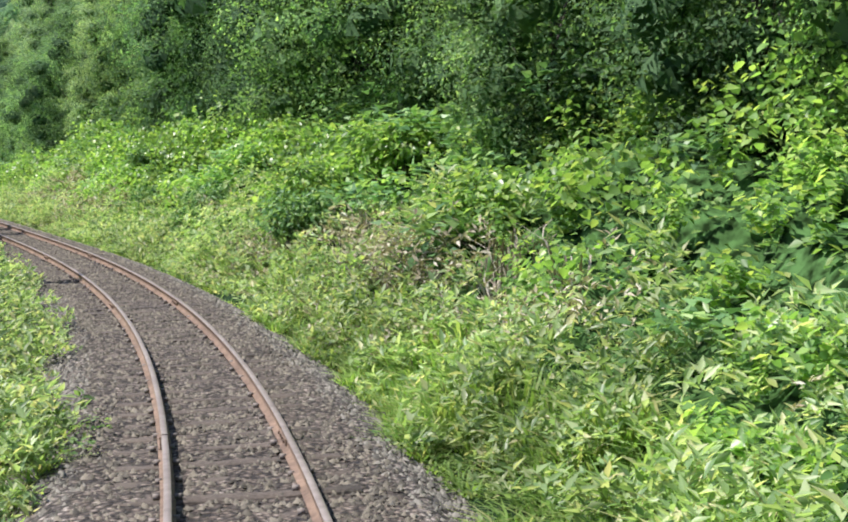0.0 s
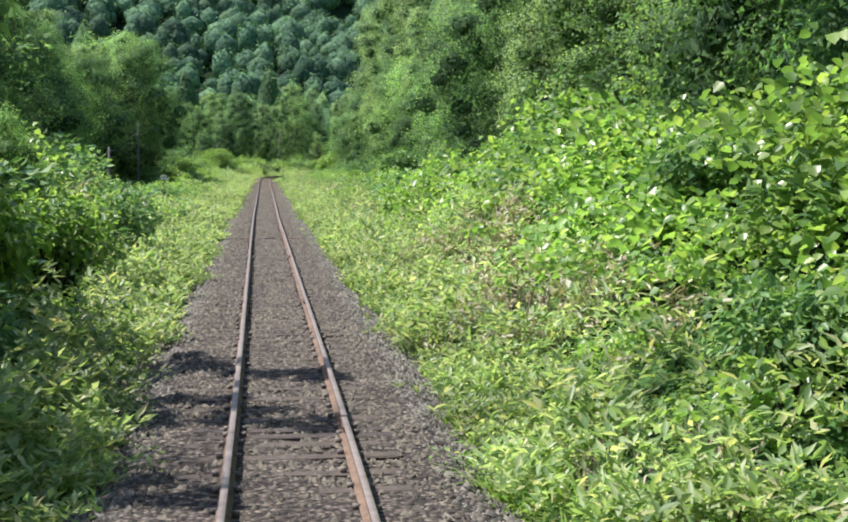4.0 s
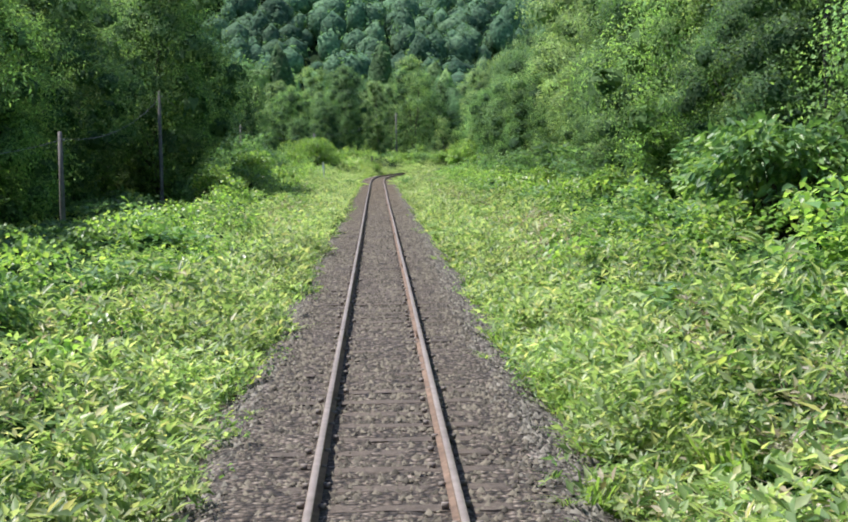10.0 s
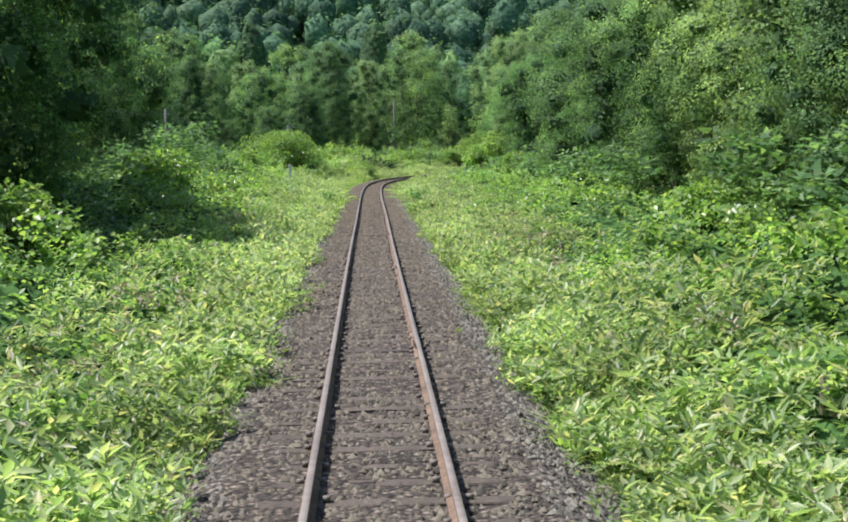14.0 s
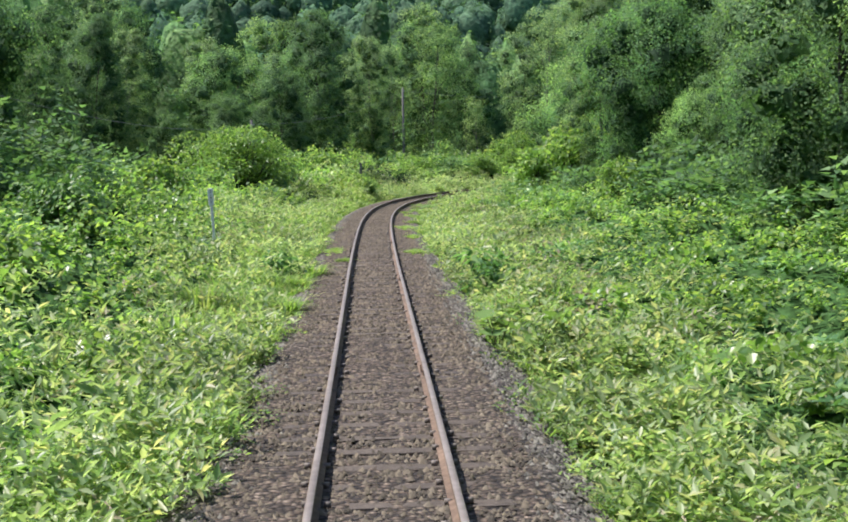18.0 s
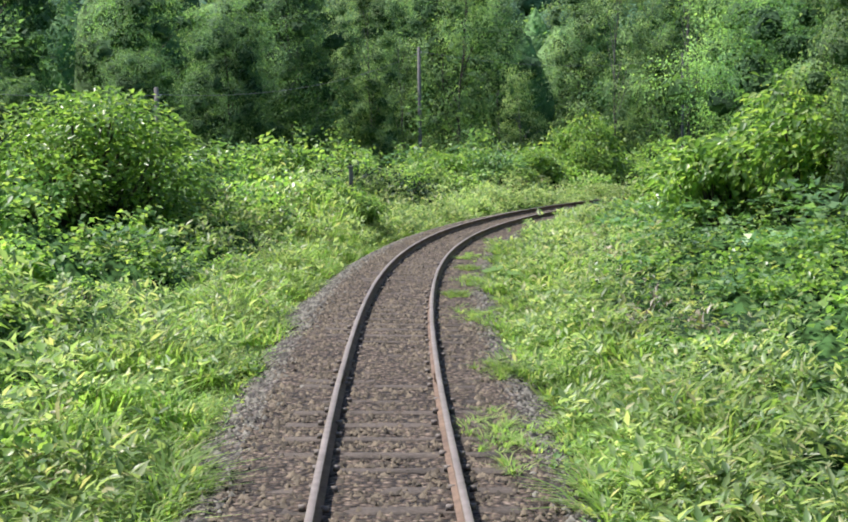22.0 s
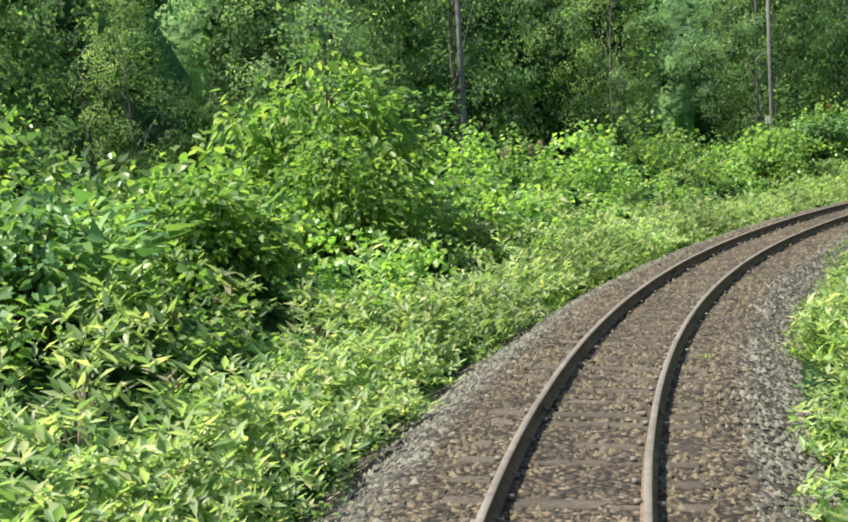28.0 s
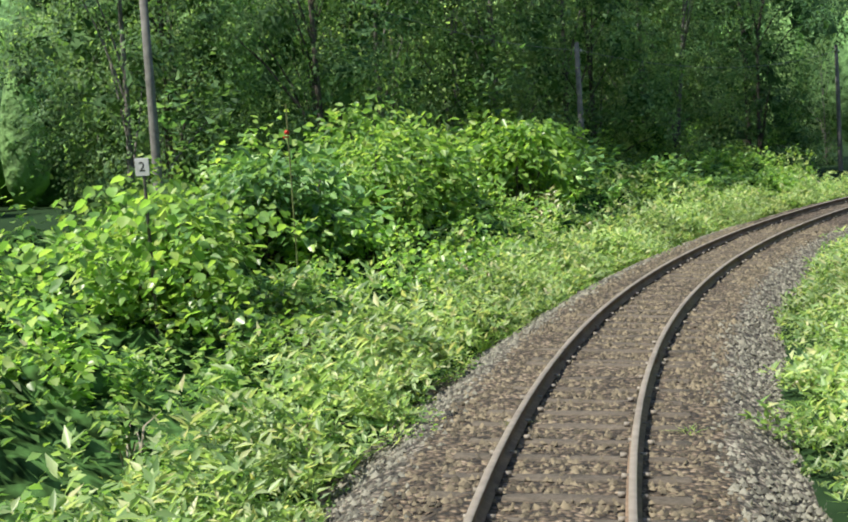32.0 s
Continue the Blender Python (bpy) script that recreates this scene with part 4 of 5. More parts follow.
def build_woods():
    """The woods further back and up the hillsides."""
    near_kinds = [far_crown(50 + k, 2, 12.0 + 0.9 * k, 3.9 - 0.26 * k, 150, 0.50) for k in range(7)]
    far_kinds = [far_crown(70 + k, 1, 7.6 + 0.8 * k, 5.6 - 0.36 * k, 80, 0.95) for k in range(7)]

    def plant(name, kinds, mat, step, box_x, box_y, chosen, size, label):
        gx, gy = np.meshgrid(np.arange(*box_x, step), np.arange(*box_y, step))
        x = gx.ravel() + rng.uniform(-0.85, 0.85, gx.size) * step
        y = gy.ravel() + rng.uniform(-0.85, 0.85, gx.size) * step
        s, l = along(x, y)
        keep = chosen(x, y, s, l, np.abs(l))
        x, y, s, l = x[keep], y[keep], s[keep], l[keep]
        z = ground_z(s, l) - 0.8
        big = size * rng.uniform(0.55, 1.4, len(x))
        v, f = scatter(kinds, np.stack([x, y, z], -1), big, big * rng.uniform(0.85, 1.2, len(x)), lean=0.03)
        tagged(new(name, mesh_of(name, v, f, mat, smooth=True)), label, "woodland", kind="stuff")

    def valley(x, y, s, l, a):
        ahead = np.abs(x - 0.05 * y) < 45 + 0.42 * np.clip(y, 0, 600)
        return np.where(l < 0, (a > np.where(s > 190, 46, 27)) & (a < 150) & ((y > 60) | (a < 60)), (a > 17) & (a < 130)) & ahead & ((y > 0) | (l > 0))

    def hill(x, y, s, l, a):
        ahead = np.abs(x - 0.05 * y) < 30 + 0.42 * np.clip(y, 0, 900)
        return ahead & np.where(l < 0, (a >= 150) & (a < 430) & (y > 150), (a >= 130) & (a < 300) & (y > 40))

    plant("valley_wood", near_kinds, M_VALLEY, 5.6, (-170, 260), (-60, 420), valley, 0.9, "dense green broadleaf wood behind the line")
    plant("hill_wood", far_kinds, M_FAR, 6.2, (-330, 420), (40, 760), hill, 0.95, "wood on the far hillside, tinted blue-green for haze")


# ---- undergrowth ----
def build_mass():
    """Close foliage inside the thickets, which the leaves stand out from; its shade is in its colour."""
    for side, s0, s1, far in ((-1, -50, 280, 16.0), (1, -58, 262, 16.0)):
        s = np.arange(s0, s1, 0.36)
        a = np.concatenate([np.arange(1.72, 6.5, 0.27), np.arange(6.5, far, 0.7)])
        S, A = np.meshgrid(s, a, indexing="ij")
        S = S + rng.normal(0, 0.05, S.shape)
        L = side * A
        H = verge_height(S, L)
        rough = 0.30 + 0.46 * rng.uniform(0, 1, S.shape)
        L = L + verge_shift(S, L)
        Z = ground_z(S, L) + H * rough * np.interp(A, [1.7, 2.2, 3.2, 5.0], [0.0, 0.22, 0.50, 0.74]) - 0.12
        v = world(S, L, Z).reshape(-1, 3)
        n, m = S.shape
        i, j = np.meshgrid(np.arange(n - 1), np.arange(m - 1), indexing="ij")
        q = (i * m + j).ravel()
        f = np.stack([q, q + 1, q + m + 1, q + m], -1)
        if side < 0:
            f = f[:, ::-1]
        crowd = (0.42 + mounds(S, side * A, 1.7)) * (1 - 0.75 * meadow(S, side * A))
        pick = rng.choice(len(v), int(len(v) * 3.4), p=(crowd / crowd.sum()).ravel())
        k = len(pick)
        size = 0.14 * rng.uniform(0.6, 1.25, k) * np.interp(A.ravel()[pick], [1.7, 3, 8], [0.75, 0.9, 1.3])
        base = v[pick] + rng.normal(0, 0.09, (k, 3)) + np.array([0, 0, 1.0]) * (0.02 + 0.16 * rng.uniform(0, 1, (k, 1)))
        lv, lf = leaves(base, ways(k, 0.15, 0.45), uprights(k, 0.4), size, size * rng.uniform(0.45, 0.85, k))
        tagged(new("thicket_leaves", mesh_of("thicket_leaves", lv, lf, M_HERB if side > 0 else M_KNOT)), "mixed green leaves covering the trackside thicket", "undergrowth", kind="stuff")
        tagged(new("thicket", mesh_of("thicket", v, f, M_MASS)), "close foliage inside the trackside thicket, coloured dark for shade", "thicket", kind="stuff")


def spread_over(n, s0, s1, l0, l1, side):
    s = rng.uniform(s0, s1, n)
    a = rng.uniform(l0, l1, n)
    return s, a * side


MOUND = np.random.default_rng(41).uniform(0, 1, (256, 256, 4))


def mounds(s, l, cell):
    """Plants grow in heaps: 0 in the gaps between them, up to 1 or more on their tops."""
    gs, gl = s / cell, l / cell
    best = np.zeros(np.shape(gs))
    for i in (-1, 0, 1):
        for j in (-1, 0, 1):
            ci, cj = np.floor(gs).astype(int) + i, np.floor(gl).astype(int) + j
            m = MOUND[ci % 256, cj % 256]
            d = np.hypot(gs - ci - m[..., 0], gl - cj - m[..., 1]) / (0.62 + 0.45 * m[..., 2])
            best = np.maximum(best, np.sqrt(np.clip(1 - d * d, 0, 1)) * (0.65 + 0.55 * m[..., 3]))
    return best


def verge_height(s, l):
    """How tall the thicket stands above the soil."""
    s, l = np.asarray(s, float), np.asarray(l, float)
    a = np.abs(l)
    right = l > 0
    h = np.interp(a, [1.7, 2.3, 3.2, 4.5, 6.5, 10], [0.27, 0.44, 0.62, 1.05, 1.75, 2.1])
    boost = np.where(right, np.interp(s, [-60, -30, -12, 8, 22, 40, 80, 100, 165, 185, 300], [1.0, 1.0, 1.05, 1.15, 1.05, 0.85, 0.75, 0.5, 0.5, 0.8, 0.85]),
                     np.interp(s, [-60, -20, 0, 20, 32, 120, 172, 182, 200, 215, 230, 300], [0.8, 1.3, 1.6, 1.5, 0.75, 0.75, 0.85, 1.25, 1.2, 1.1, 1.02, 1.05]))
    # under the tall trees hardly anything grows
    h = h * np.where(~right & (s > 48) & (s < 112), np.interp(a, [7.0, 9.5], [1.0, 0.35]), 1.0)
    h = h * (1 + (boost - 1) * np.clip((a - 2.4) / 2.6, 0.15, 1)) * (1 + 0.15 * waves(s * 1.3, l * 1.7))
    heap = np.where(a > 3.2, 0.22 + 0.98 * mounds(s, l, 1.7), 0.42 + 0.75 * mounds(s + 90, l, 0.95))
    # kept low round the marker post
    clear = 1 - 0.8 * np.exp(-((s - 139.9) / 1.6) ** 2 - ((l + 4.1) / 0.8) ** 2)
    # and tall before the short post
    crowd = 1 + 0.7 * np.exp(-((s - 180.6) / 2.2) ** 2 - ((l + 3.6) / 0.9) ** 2)
    return h * heap * clear * crowd


def verge_shift(s, l):
    """How much further from the rails than usual the plants begin."""
    left = np.interp(s, [-60, 20, 60, 135, 150, 170, 215, 240, 280], [0.05, 0.15, -0.05, -0.10, 0.15, 0.38, 0.45, 0.22, 0.2])
    right = np.interp(s, [-60, 120, 150, 180, 196, 204, 280], [0.28, 0.22, 0.12, 0.05, 0.0, 0.45, 0.5])
    return np.where(l > 0, right, -left) + np.sign(l) * (0.13 * np.sin(s * 1.9 + np.sin(s * 0.61)) + 0.12 * np.sin(s * 0.73 + 1.0))


def cover(name, patterns, mat, n, bands, share, across, tall, label, category, lift=0.3):
    """Plants of one kind on both sides, in stretches; share(s, l): the chance that one grows there."""
    for side, s0, s1 in ((-1, -52, 105), (-1, 105, 278), (1, -58, 90), (1, 90, 262)):
        k = int(n * (s1 - s0) / 100)
        s, l = spread_over(k, s0, s1, *bands, side)
        keep = (rng.uniform(0, 1, k) < share(s, l)) & ~((side > 0) & (s > 215) & (np.abs(l) > 5.5))
        s, l = s[keep], l[keep]
        if not len(s):
            continue
        h = verge_height(s, l) * tall * rng.uniform(0.75, 1.25, len(s))
        l = l + verge_shift(s, l)
        soil = np.maximum(ground_z(s, l), np.interp(np.abs(l), [0, 1.3, 1.5, 2.2, 2.7], [-0.173, -0.173, -0.207, -0.56, -0.70]))
        place = world(s, l, soil + lift * h - 0.04)
        size = across * np.clip(0.6 + 0.35 * h, 0.65, 1.3) * rng.uniform(0.8, 1.25, len(s))
        v, f = scatter(patterns, place, size, h * (1 - lift * 0.9))
        tagged(new(name, mesh_of(name, v, f, mat)), label, category, kind="stuff")


def patchy(s, l, seed, sharp=2.2):
    return np.clip(0.5 + sharp * 0.5 * waves(s * 0.8 + seed * 17.3, l * 1.2 + seed * 5.1), 0.04, 1)


def open_field(s, l):
    """Few shrubs grow in the low open strip on both sides of the straight."""
    strip = np.where(l > 0, np.interp(s, [50, 70, 160, 172], [0, 1, 1, 0]), np.interp(s, [50, 70, 258, 272], [0, 1, 1, 0]))
    return 1 - strip * np.where((l < 0) & (s > 165), 0.9, np.interp(np.abs(l), [8.2, 9.6], [0.94, 0.3]))


def meadow(s, l):
    """Stretches where soft grass takes the place of the bamboo grass."""
    left = np.interp(s, [122, 127, 137, 140, 143, 147, 172, 182, 194], [0, 1, 1, 0.3, 0.3, 1, 1, 0.5, 0])
    right = np.interp(s, [-52, -46, -40, -33, -28, 146, 152, 182, 190], [0.3, 0.9, 0.5, 0.3, 0.1, 0.1, 0.9, 0.9, 0.1])
    return np.where(l > 0, right, left) * np.interp(np.abs(l), [1.6, 2.8, 3.6], [1, 0.9, 0.1])


def build_undergrowth():
    cover("grass_verge", [grass(26) for _ in range(4)], M_GRASS, 1150, (1.60, 3.1), lambda s, l: np.clip(patchy(s, l, 1) + 0.6 * meadow(s, l), 0, 1) * np.interp(np.abs(l), [1.6, 2.0, 3.6], [0.5, 1, 0.35]), 1.0, 0.95,
          "bright green grass along the ballast edge", "grass", 0.0)
    cover("herb_verge", [herb() for _ in range(5)], M_HERB, 1300, (1.62, 3.6), lambda s, l: (0.35 + 0.6 * patchy(s, l, 2)) * (1 - 0.8 * meadow(s, l)), 0.9, 0.75,
          "low leafy green herbs beside the ballast", "herbs")
    cover("bamboo_grass", [bamboo_grass() for _ in range(5)], M_SASA, 3500, (1.75, 5.6), lambda s, l: np.clip(patchy(s, l, 3) + 0.15 + 0.3 * ((l < 0) & (s > 185)), 0, 1) * (1 - 0.85 * meadow(s, l)) * np.where((l < 0) & (s > 60) & (s < 126), 0.55, 1.0) * np.where((l < 0) & (s > 205) & (l < -2.9), 0.35, 1.0) * np.interp(np.abs(l), [1.75, 2.1, 4.0, 5.6], [0.6, 1, 0.8, 0.4]), 1.0, 0.9,
          "dense dwarf bamboo grass with yellowing leaves", "bamboo grass")
    cover("trackside_bamboo_grass", [bamboo_grass(6, 5, 0.17, 0.37) for _ in range(5)], M_SASA, 1900, (1.66, 3.1), lambda s, l: (1 - 0.8 * meadow(s, l)) * np.interp(np.abs(l), [1.72, 2.0, 2.7, 3.3], [0.6, 1, 0.8, 0.3]), 1.0, 1.45,
          "close low bamboo grass with pale upright leaves along the ballast", "bamboo grass", 0.15)
    cover("edge_herbs", [herb(22, 0.13) for _ in range(4)] + [bamboo_grass(4, 4, 0.2)], M_HERB, 900, (1.30, 2.0), lambda s, l: np.clip(patchy(s, l, 11, 3.4) - 0.25, 0, 1) * np.interp(np.abs(l), [1.3, 1.7, 2.0], [0.25, 0.9, 1.0]), 0.62, 1.1,
          "leafy green herbs spreading over the ballast edge", "herbs", 0.0)
    cover("knotweed_thicket", [knotweed() for _ in range(6)], M_KNOT, 850, (2.8, 9.5), lambda s, l: np.clip(0.25 + 0.75 * patchy(s, l, 4) + 0.6 * ((l < 0) & (s > 185)), 0, 1), 0.88, 1.0,
          "tall bright green knotweed thicket beside the line", "knotweed")
    cover("shrub_thicket", [shrub() for _ in range(5)], M_SHRUB, 330, (4.2, 15), lambda s, l: (0.3 + 0.7 * patchy(s, l, 5)) * open_field(s, l), 1.9, 1.15,
          "dark green shrubs at the foot of the trees", "shrubs")
    cover("wood_edge", [shrub(150, 0.08) for _ in range(5)], M_TREE[1], 190, (8.8, 14.5), lambda s, l: open_field(s, l) * (0.2 + 0.8 * patchy(s, l, 9)), 2.3, 1.9,
          "young leafy growth along the edge of the wood", "undergrowth")
    cover("creeper", [vine() for _ in range(5)], M_VINE, 430, (3.0, 8.5), lambda s, l: patchy(s, l, 6, 3.0) * np.where((l > 0) & (s < 28) & (s > -20) | (l < 0) & (s > 200), 1.0, 0.25), 0.9, 1.08,
          "broad-leaved creeper sprawling over the bank", "creeper")
    cover("bank_creeper", [vine(90, 0.135) for _ in range(5)], M_VINE, 800, (4.2, 8.5), lambda s, l: np.clip(patchy(s, l, 16, 3.0) + 0.35, 0, 1) * np.where((l > 0) & (s < 26) & (s > -26), np.interp(np.abs(l), [4.2, 5.0], [0.3, 1]), 0.0), 0.95, 0.95,
          "large-leaved bright creeper hanging over the bank", "creeper")
    cover("butterbur", [butterbur() for _ in range(4)], M_BROAD, 60, (2.0, 4.6), lambda s, l: patchy(s, l, 7, 3.0), 0.9, 0.7,
          "butterbur with broad round green leaves", "butterbur")
    cover("dry_litter", [bamboo_grass(4, 4, 0.17) for _ in range(4)], M_DRY, 2100, (1.9, 4.6), lambda s, l: patchy(s, l, 8, 4.0) * np.where(l > 0, 1.0, 0.5) * np.interp(s, [24, 70, 90, 150, 160], [1.0, 0.6, 0.3, 0.25, 0.12]), 0.9, 0.95,
          "straw-coloured dead bamboo grass leaves", "dead leaves")
    cover("tall_grass", [grass(34) for _ in range(4)], M_GRASS, 3000, (1.68, 3.6), lambda s, l: meadow(s, l), 1.0, 1.5,
          "tall soft grass with pale tips beside the track", "grass", 0.0)
    cover("dry_stalks", [grass(16) for _ in range(4)], M_STALK, 1000, (2.4, 5.0), lambda s, l: patchy(s, l, 13, 3.2) * np.where(l > 0, np.interp(s, [-54, -44, 26, 44], [0.2, 1, 1, 0.12]), 0.08), 0.8, 1.2,
          "grey-brown dead stalks standing in the bank", "dead stalks", 0.0)
    # tufts that have come up through the stones
    mats = np.repeat(np.array([(162.9, 1.3, 0.5), (166.0, 1.0, 0.25), (168.9, 1.23, 0.6), (171.5, 1.1, 0.25), (174.6, 1.0, 0.55), (157.5, 1.3, 0.4), (153.35, 1.15, 0.6),
                               (148.0, 1.3, 0.4), (141.1, 1.14, 0.35), (138.4, -0.78, 0.25), (141.9, -1.2, 0.4), (180.0, 1.25, 0.5)]), 34, 0)
    k = len(mats)
    s = np.concatenate([mats[:, 0] + rng.normal(0, 0.55, k) * mats[:, 2] * 2, rng.uniform(-10, 150, 30), np.array([236.9, 216.1, 236.7, 208.0])])
    l = np.concatenate([mats[:, 1] + np.clip(rng.normal(0, 0.38, k), -0.8, 0.8) * mats[:, 2], rng.choice([-1, 1], 30) * rng.uniform(1.25, 1.6, 30), np.array([-0.62, 1.1, 1.05, 0.95])])
    v, f = scatter([grass(24) for _ in range(3)], world(s, l, -0.2), rng.uniform(0.2, 0.42, len(s)), rng.uniform(0.08, 0.2, len(s)), 0.3)
    tagged(new("ballast_tufts", mesh_of("ballast_tufts", v, f, M_GRASS)), "small grass tufts growing through the ballast", "grass", kind="stuff")


# ---- bushes that stand out ----
def bush_model(seed, n, leaf, mat, label, group):
    r = np.random.default_rng(seed)
    k = max(8, min(n // 60, 46))
    c = unit(r.normal(0, 1, (k, 3))) * (0.40, 0.40, 0.30) * r.uniform(0.5, 1.0, (k, 1)) + (0, 0, 0.62)
    which = r.integers(0, k, n)
    out = unit(r.normal(0, 1, (n, 3)))
    base = c[which] + out * (0.22, 0.22, 0.15) * r.uniform(0.7, 1.05, (n, 1))
    size = leaf * r.uniform(0.7, 1.3, n)
    up = unit(r.normal(0, 0.5, (n, 3)) + (0, 0, 1))
    v, f = full_leaves(base, unit(out * (1, 1, 0.3) + r.normal(0, 0.45, (n, 3)) + (0, 0, -0.3)), up, size, size * 0.55)
    wood = []
    for p in c:
        w = np.linspace(0, 1, 4)[:, None]
        wood.append(tube(np.array([0, 0, -0.1]) * (1 - w) + p * w + (0, 0, 0.12) * (w * (1 - w)), 0.016 * (1 - 0.7 * w[:, 0]), 5))
    ob = empty("bush", Matrix(), label, "bush", group)
    wv, wf = merge(wood)
    part("stem", mesh_of("stem", wv, wf, M_BARK, smooth=True), ob)
    part("foliage", mesh_of("foliage", v, f, mat), ob)
    return ob


def build_bushes():
    random.seed(5)
    g = "bushes beside the line"
    big = [bush_model(61, 2200, 0.070, M_SHRUB, "rounded dark green bush above the bamboo grass", g), bush_model(62, 2000, 0.075, M_KNOT, "leafy bright green bush above the thicket", g),
           bush_model(63, 1800, 0.08, M_VINE, "yellow-green bush with layered leaves", g)]
    small = bush_model(64, 170, 0.15, M_TREE[0], "small dark-leaved sapling at the ballast edge", g)
    fixed = [(0, -30.6, 4.2, 1.75), (1, -28.6, 4.9, 2.0), (0, -20.5, 4.6, 1.5), (1, 181.8, -3.8, 1.75), (1, 182.4, -4.6, 1.9), (2, 182.3, -3.4, 1.6), (0, -9.5, -3.7, 1.6), (0, -13.5, 4.6, 1.5), (0, -21.5, 3.9, 1.3), (0, -6.0, 6.5, 2.2), (1, -38, 5.6, 2.0), (2, -30, 6.8, 2.6), (1, 2.0, -4.4, 2.5), (0, 9.0, -4.2, 2.3), (0, 16.5, -4.6, 2.0), (2, -4, -4.8, 2.4),
             (0, 46, -5.2, 1.5), (0, 31, -3.6, 1.1), (2, 258, -6.4, 3.0), (1, 186, -7.2, 2.6), (0, 205, -6.6, 2.5), (1, 210, -6.4, 2.6), (2, 201, -7.0, 2.5),
             (0, 246, -6.6, 2.9), (1, 252, -7.4, 3.0), (2, 262, -7.6, 3.2), (1, 241, -6.0, 2.4), (0, 57, 8.6, 3.4), (0, 62, 9.2, 3.6), (1, 190, 6.0, 2.8), (2, 178, 7.5, 3.0), (1, 199, 5.2, 2.6),
             (1, 78, 8.6, 1.9), (2, 100, 8.6, 1.8), (0, 128, 9.6, 2.0), (1, 156, 9.6, 2.2), (2, 120, -8.5, 2.8), (1, 98, -8.4, 2.6), (0, 138, -8.0, 2.3), (1, 155, -8.4, 2.4)]
    seen = set()
    for k, s, l, size in fixed:
        m = big[k]
        stand(m, s, l, size, 0.1, first=k not in seen)
        seen.add(k)
    dome = bush_model(65, 9000, 0.030, M_VINE, "wide rounded bright green bush standing above the thicket", g)
    stand(dome, 173.5, -8.6, 6.0, 0.9, first=True, flat=0.76)
    # shrubs added for the shaded hollow, with its darkness in their leaves
    shade = bush_model(67, 2600, 0.045, M_DARK, "dense shrub coloured near black for the shaded hollow of the bend", g)
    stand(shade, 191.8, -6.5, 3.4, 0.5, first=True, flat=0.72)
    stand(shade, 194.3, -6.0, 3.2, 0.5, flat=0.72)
    leafy = bush_model(66, 4200, 0.05, M_KNOT, "tall leafy sunlit shrub at the inside of the thicket", g)
    for n, (s, l, size) in enumerate(((216.0, -7.3, 4.2), (214.4, -6.2, 3.0), (209.3, -6.6, 2.7), (217.4, -7.4, 3.2), (251.8, -7.0, 4.1), (249.0, -6.2, 3.0), (265.0, -10.0, 4.2), (175.5, 9.6, 4.8))):
        stand(leafy, s, l, size, 0.4, first=n == 0)
    for n, (s, l, size) in enumerate(((134.5, -2.1, 1.15), (131.5, 2.25, 1.25), (130.6, 2.5, 1.1))):
        stand(small, s, l, size, 0.05, first=n == 0)


build_trees()
build_woods()
build_mass()
build_undergrowth()
build_bushes()


# ---- poles, wires and posts ----
def utility_pole(s, l, top, label="grey weathered timber telegraph pole among the trees"):
    z = float(ground_z(np.array([s]), np.array([l]))[0]) - 0.3
    base = empty("telegraph_pole", Matrix.Translation(Vector(world(s, l, z))) @ Matrix.Rotation(heading(s), 4, "Z"), label, "telegraph pole", "poles along the line")
    h = top - z
    v, f = tube([(0, 0, 0), (0.01, 0, h * 0.5), (0, 0.01, h), (0, 0.01, h + 0.02)], [0.115, 0.10, 0.08, 0.01], 12)
    part("shaft", mesh_of("shaft", v, f, M_POLE, smooth=True), base)
    bm = box(bmesh.new(), -0.04, 0.04, -0.03, 0.03, h - 0.35, h - 0.30, 0.005)
    box(bm, 0.04, 0.16, -0.02, 0.02, h - 0.335, h - 0.315)
    part("bracket", (bm, M_ZINC), base, "steel wire bracket")
    bm = bmesh.new()
    bmesh.ops.create_cone(bm, cap_ends=True, segments=10, radius1=0.035, radius2=0.022, depth=0.09, matrix=Matrix.Translation((0.15, 0, h - 0.27)))
    part("insulator", (bm, M_CONC), base, "pale insulator")
    return world(s, l, top - 0.25) + (0.12, 0, 0)


def wire(a, b, sag):
    w = np.linspace(0, 1, 17)[:, None]
    v, f = tube(a * (1 - w) + b * w - np.array([0, 0, 1.0]) * 4 * sag * w * (1 - w), np.full(17, 0.010), 5)
    tagged(new("overhead_wire", mesh_of("overhead_wire", v, f, M_WIRE, smooth=True)), "thin grey overhead wire slung between the poles", "wire", "overhead wires")


heads = [utility_pole(*p) for p in ((20.0, -12.0, 3.6), (50.0, -12.4, 3.5), (79.2, -11.8, 3.45), (101.6, -11.65, 5.95), (141.0, -11.3, 4.9), (185.35, -11.5, 4.65), (206.8, -11.6, 7.6), (233.9, -14.2, 8.8), (250.5, -11.9, 8.4), (267.4, -8.4, 5.6), (290, -8.5, 6.0))]
for a, b in zip(heads[:-1], heads[1:]):
    wire(a, b, 0.7)


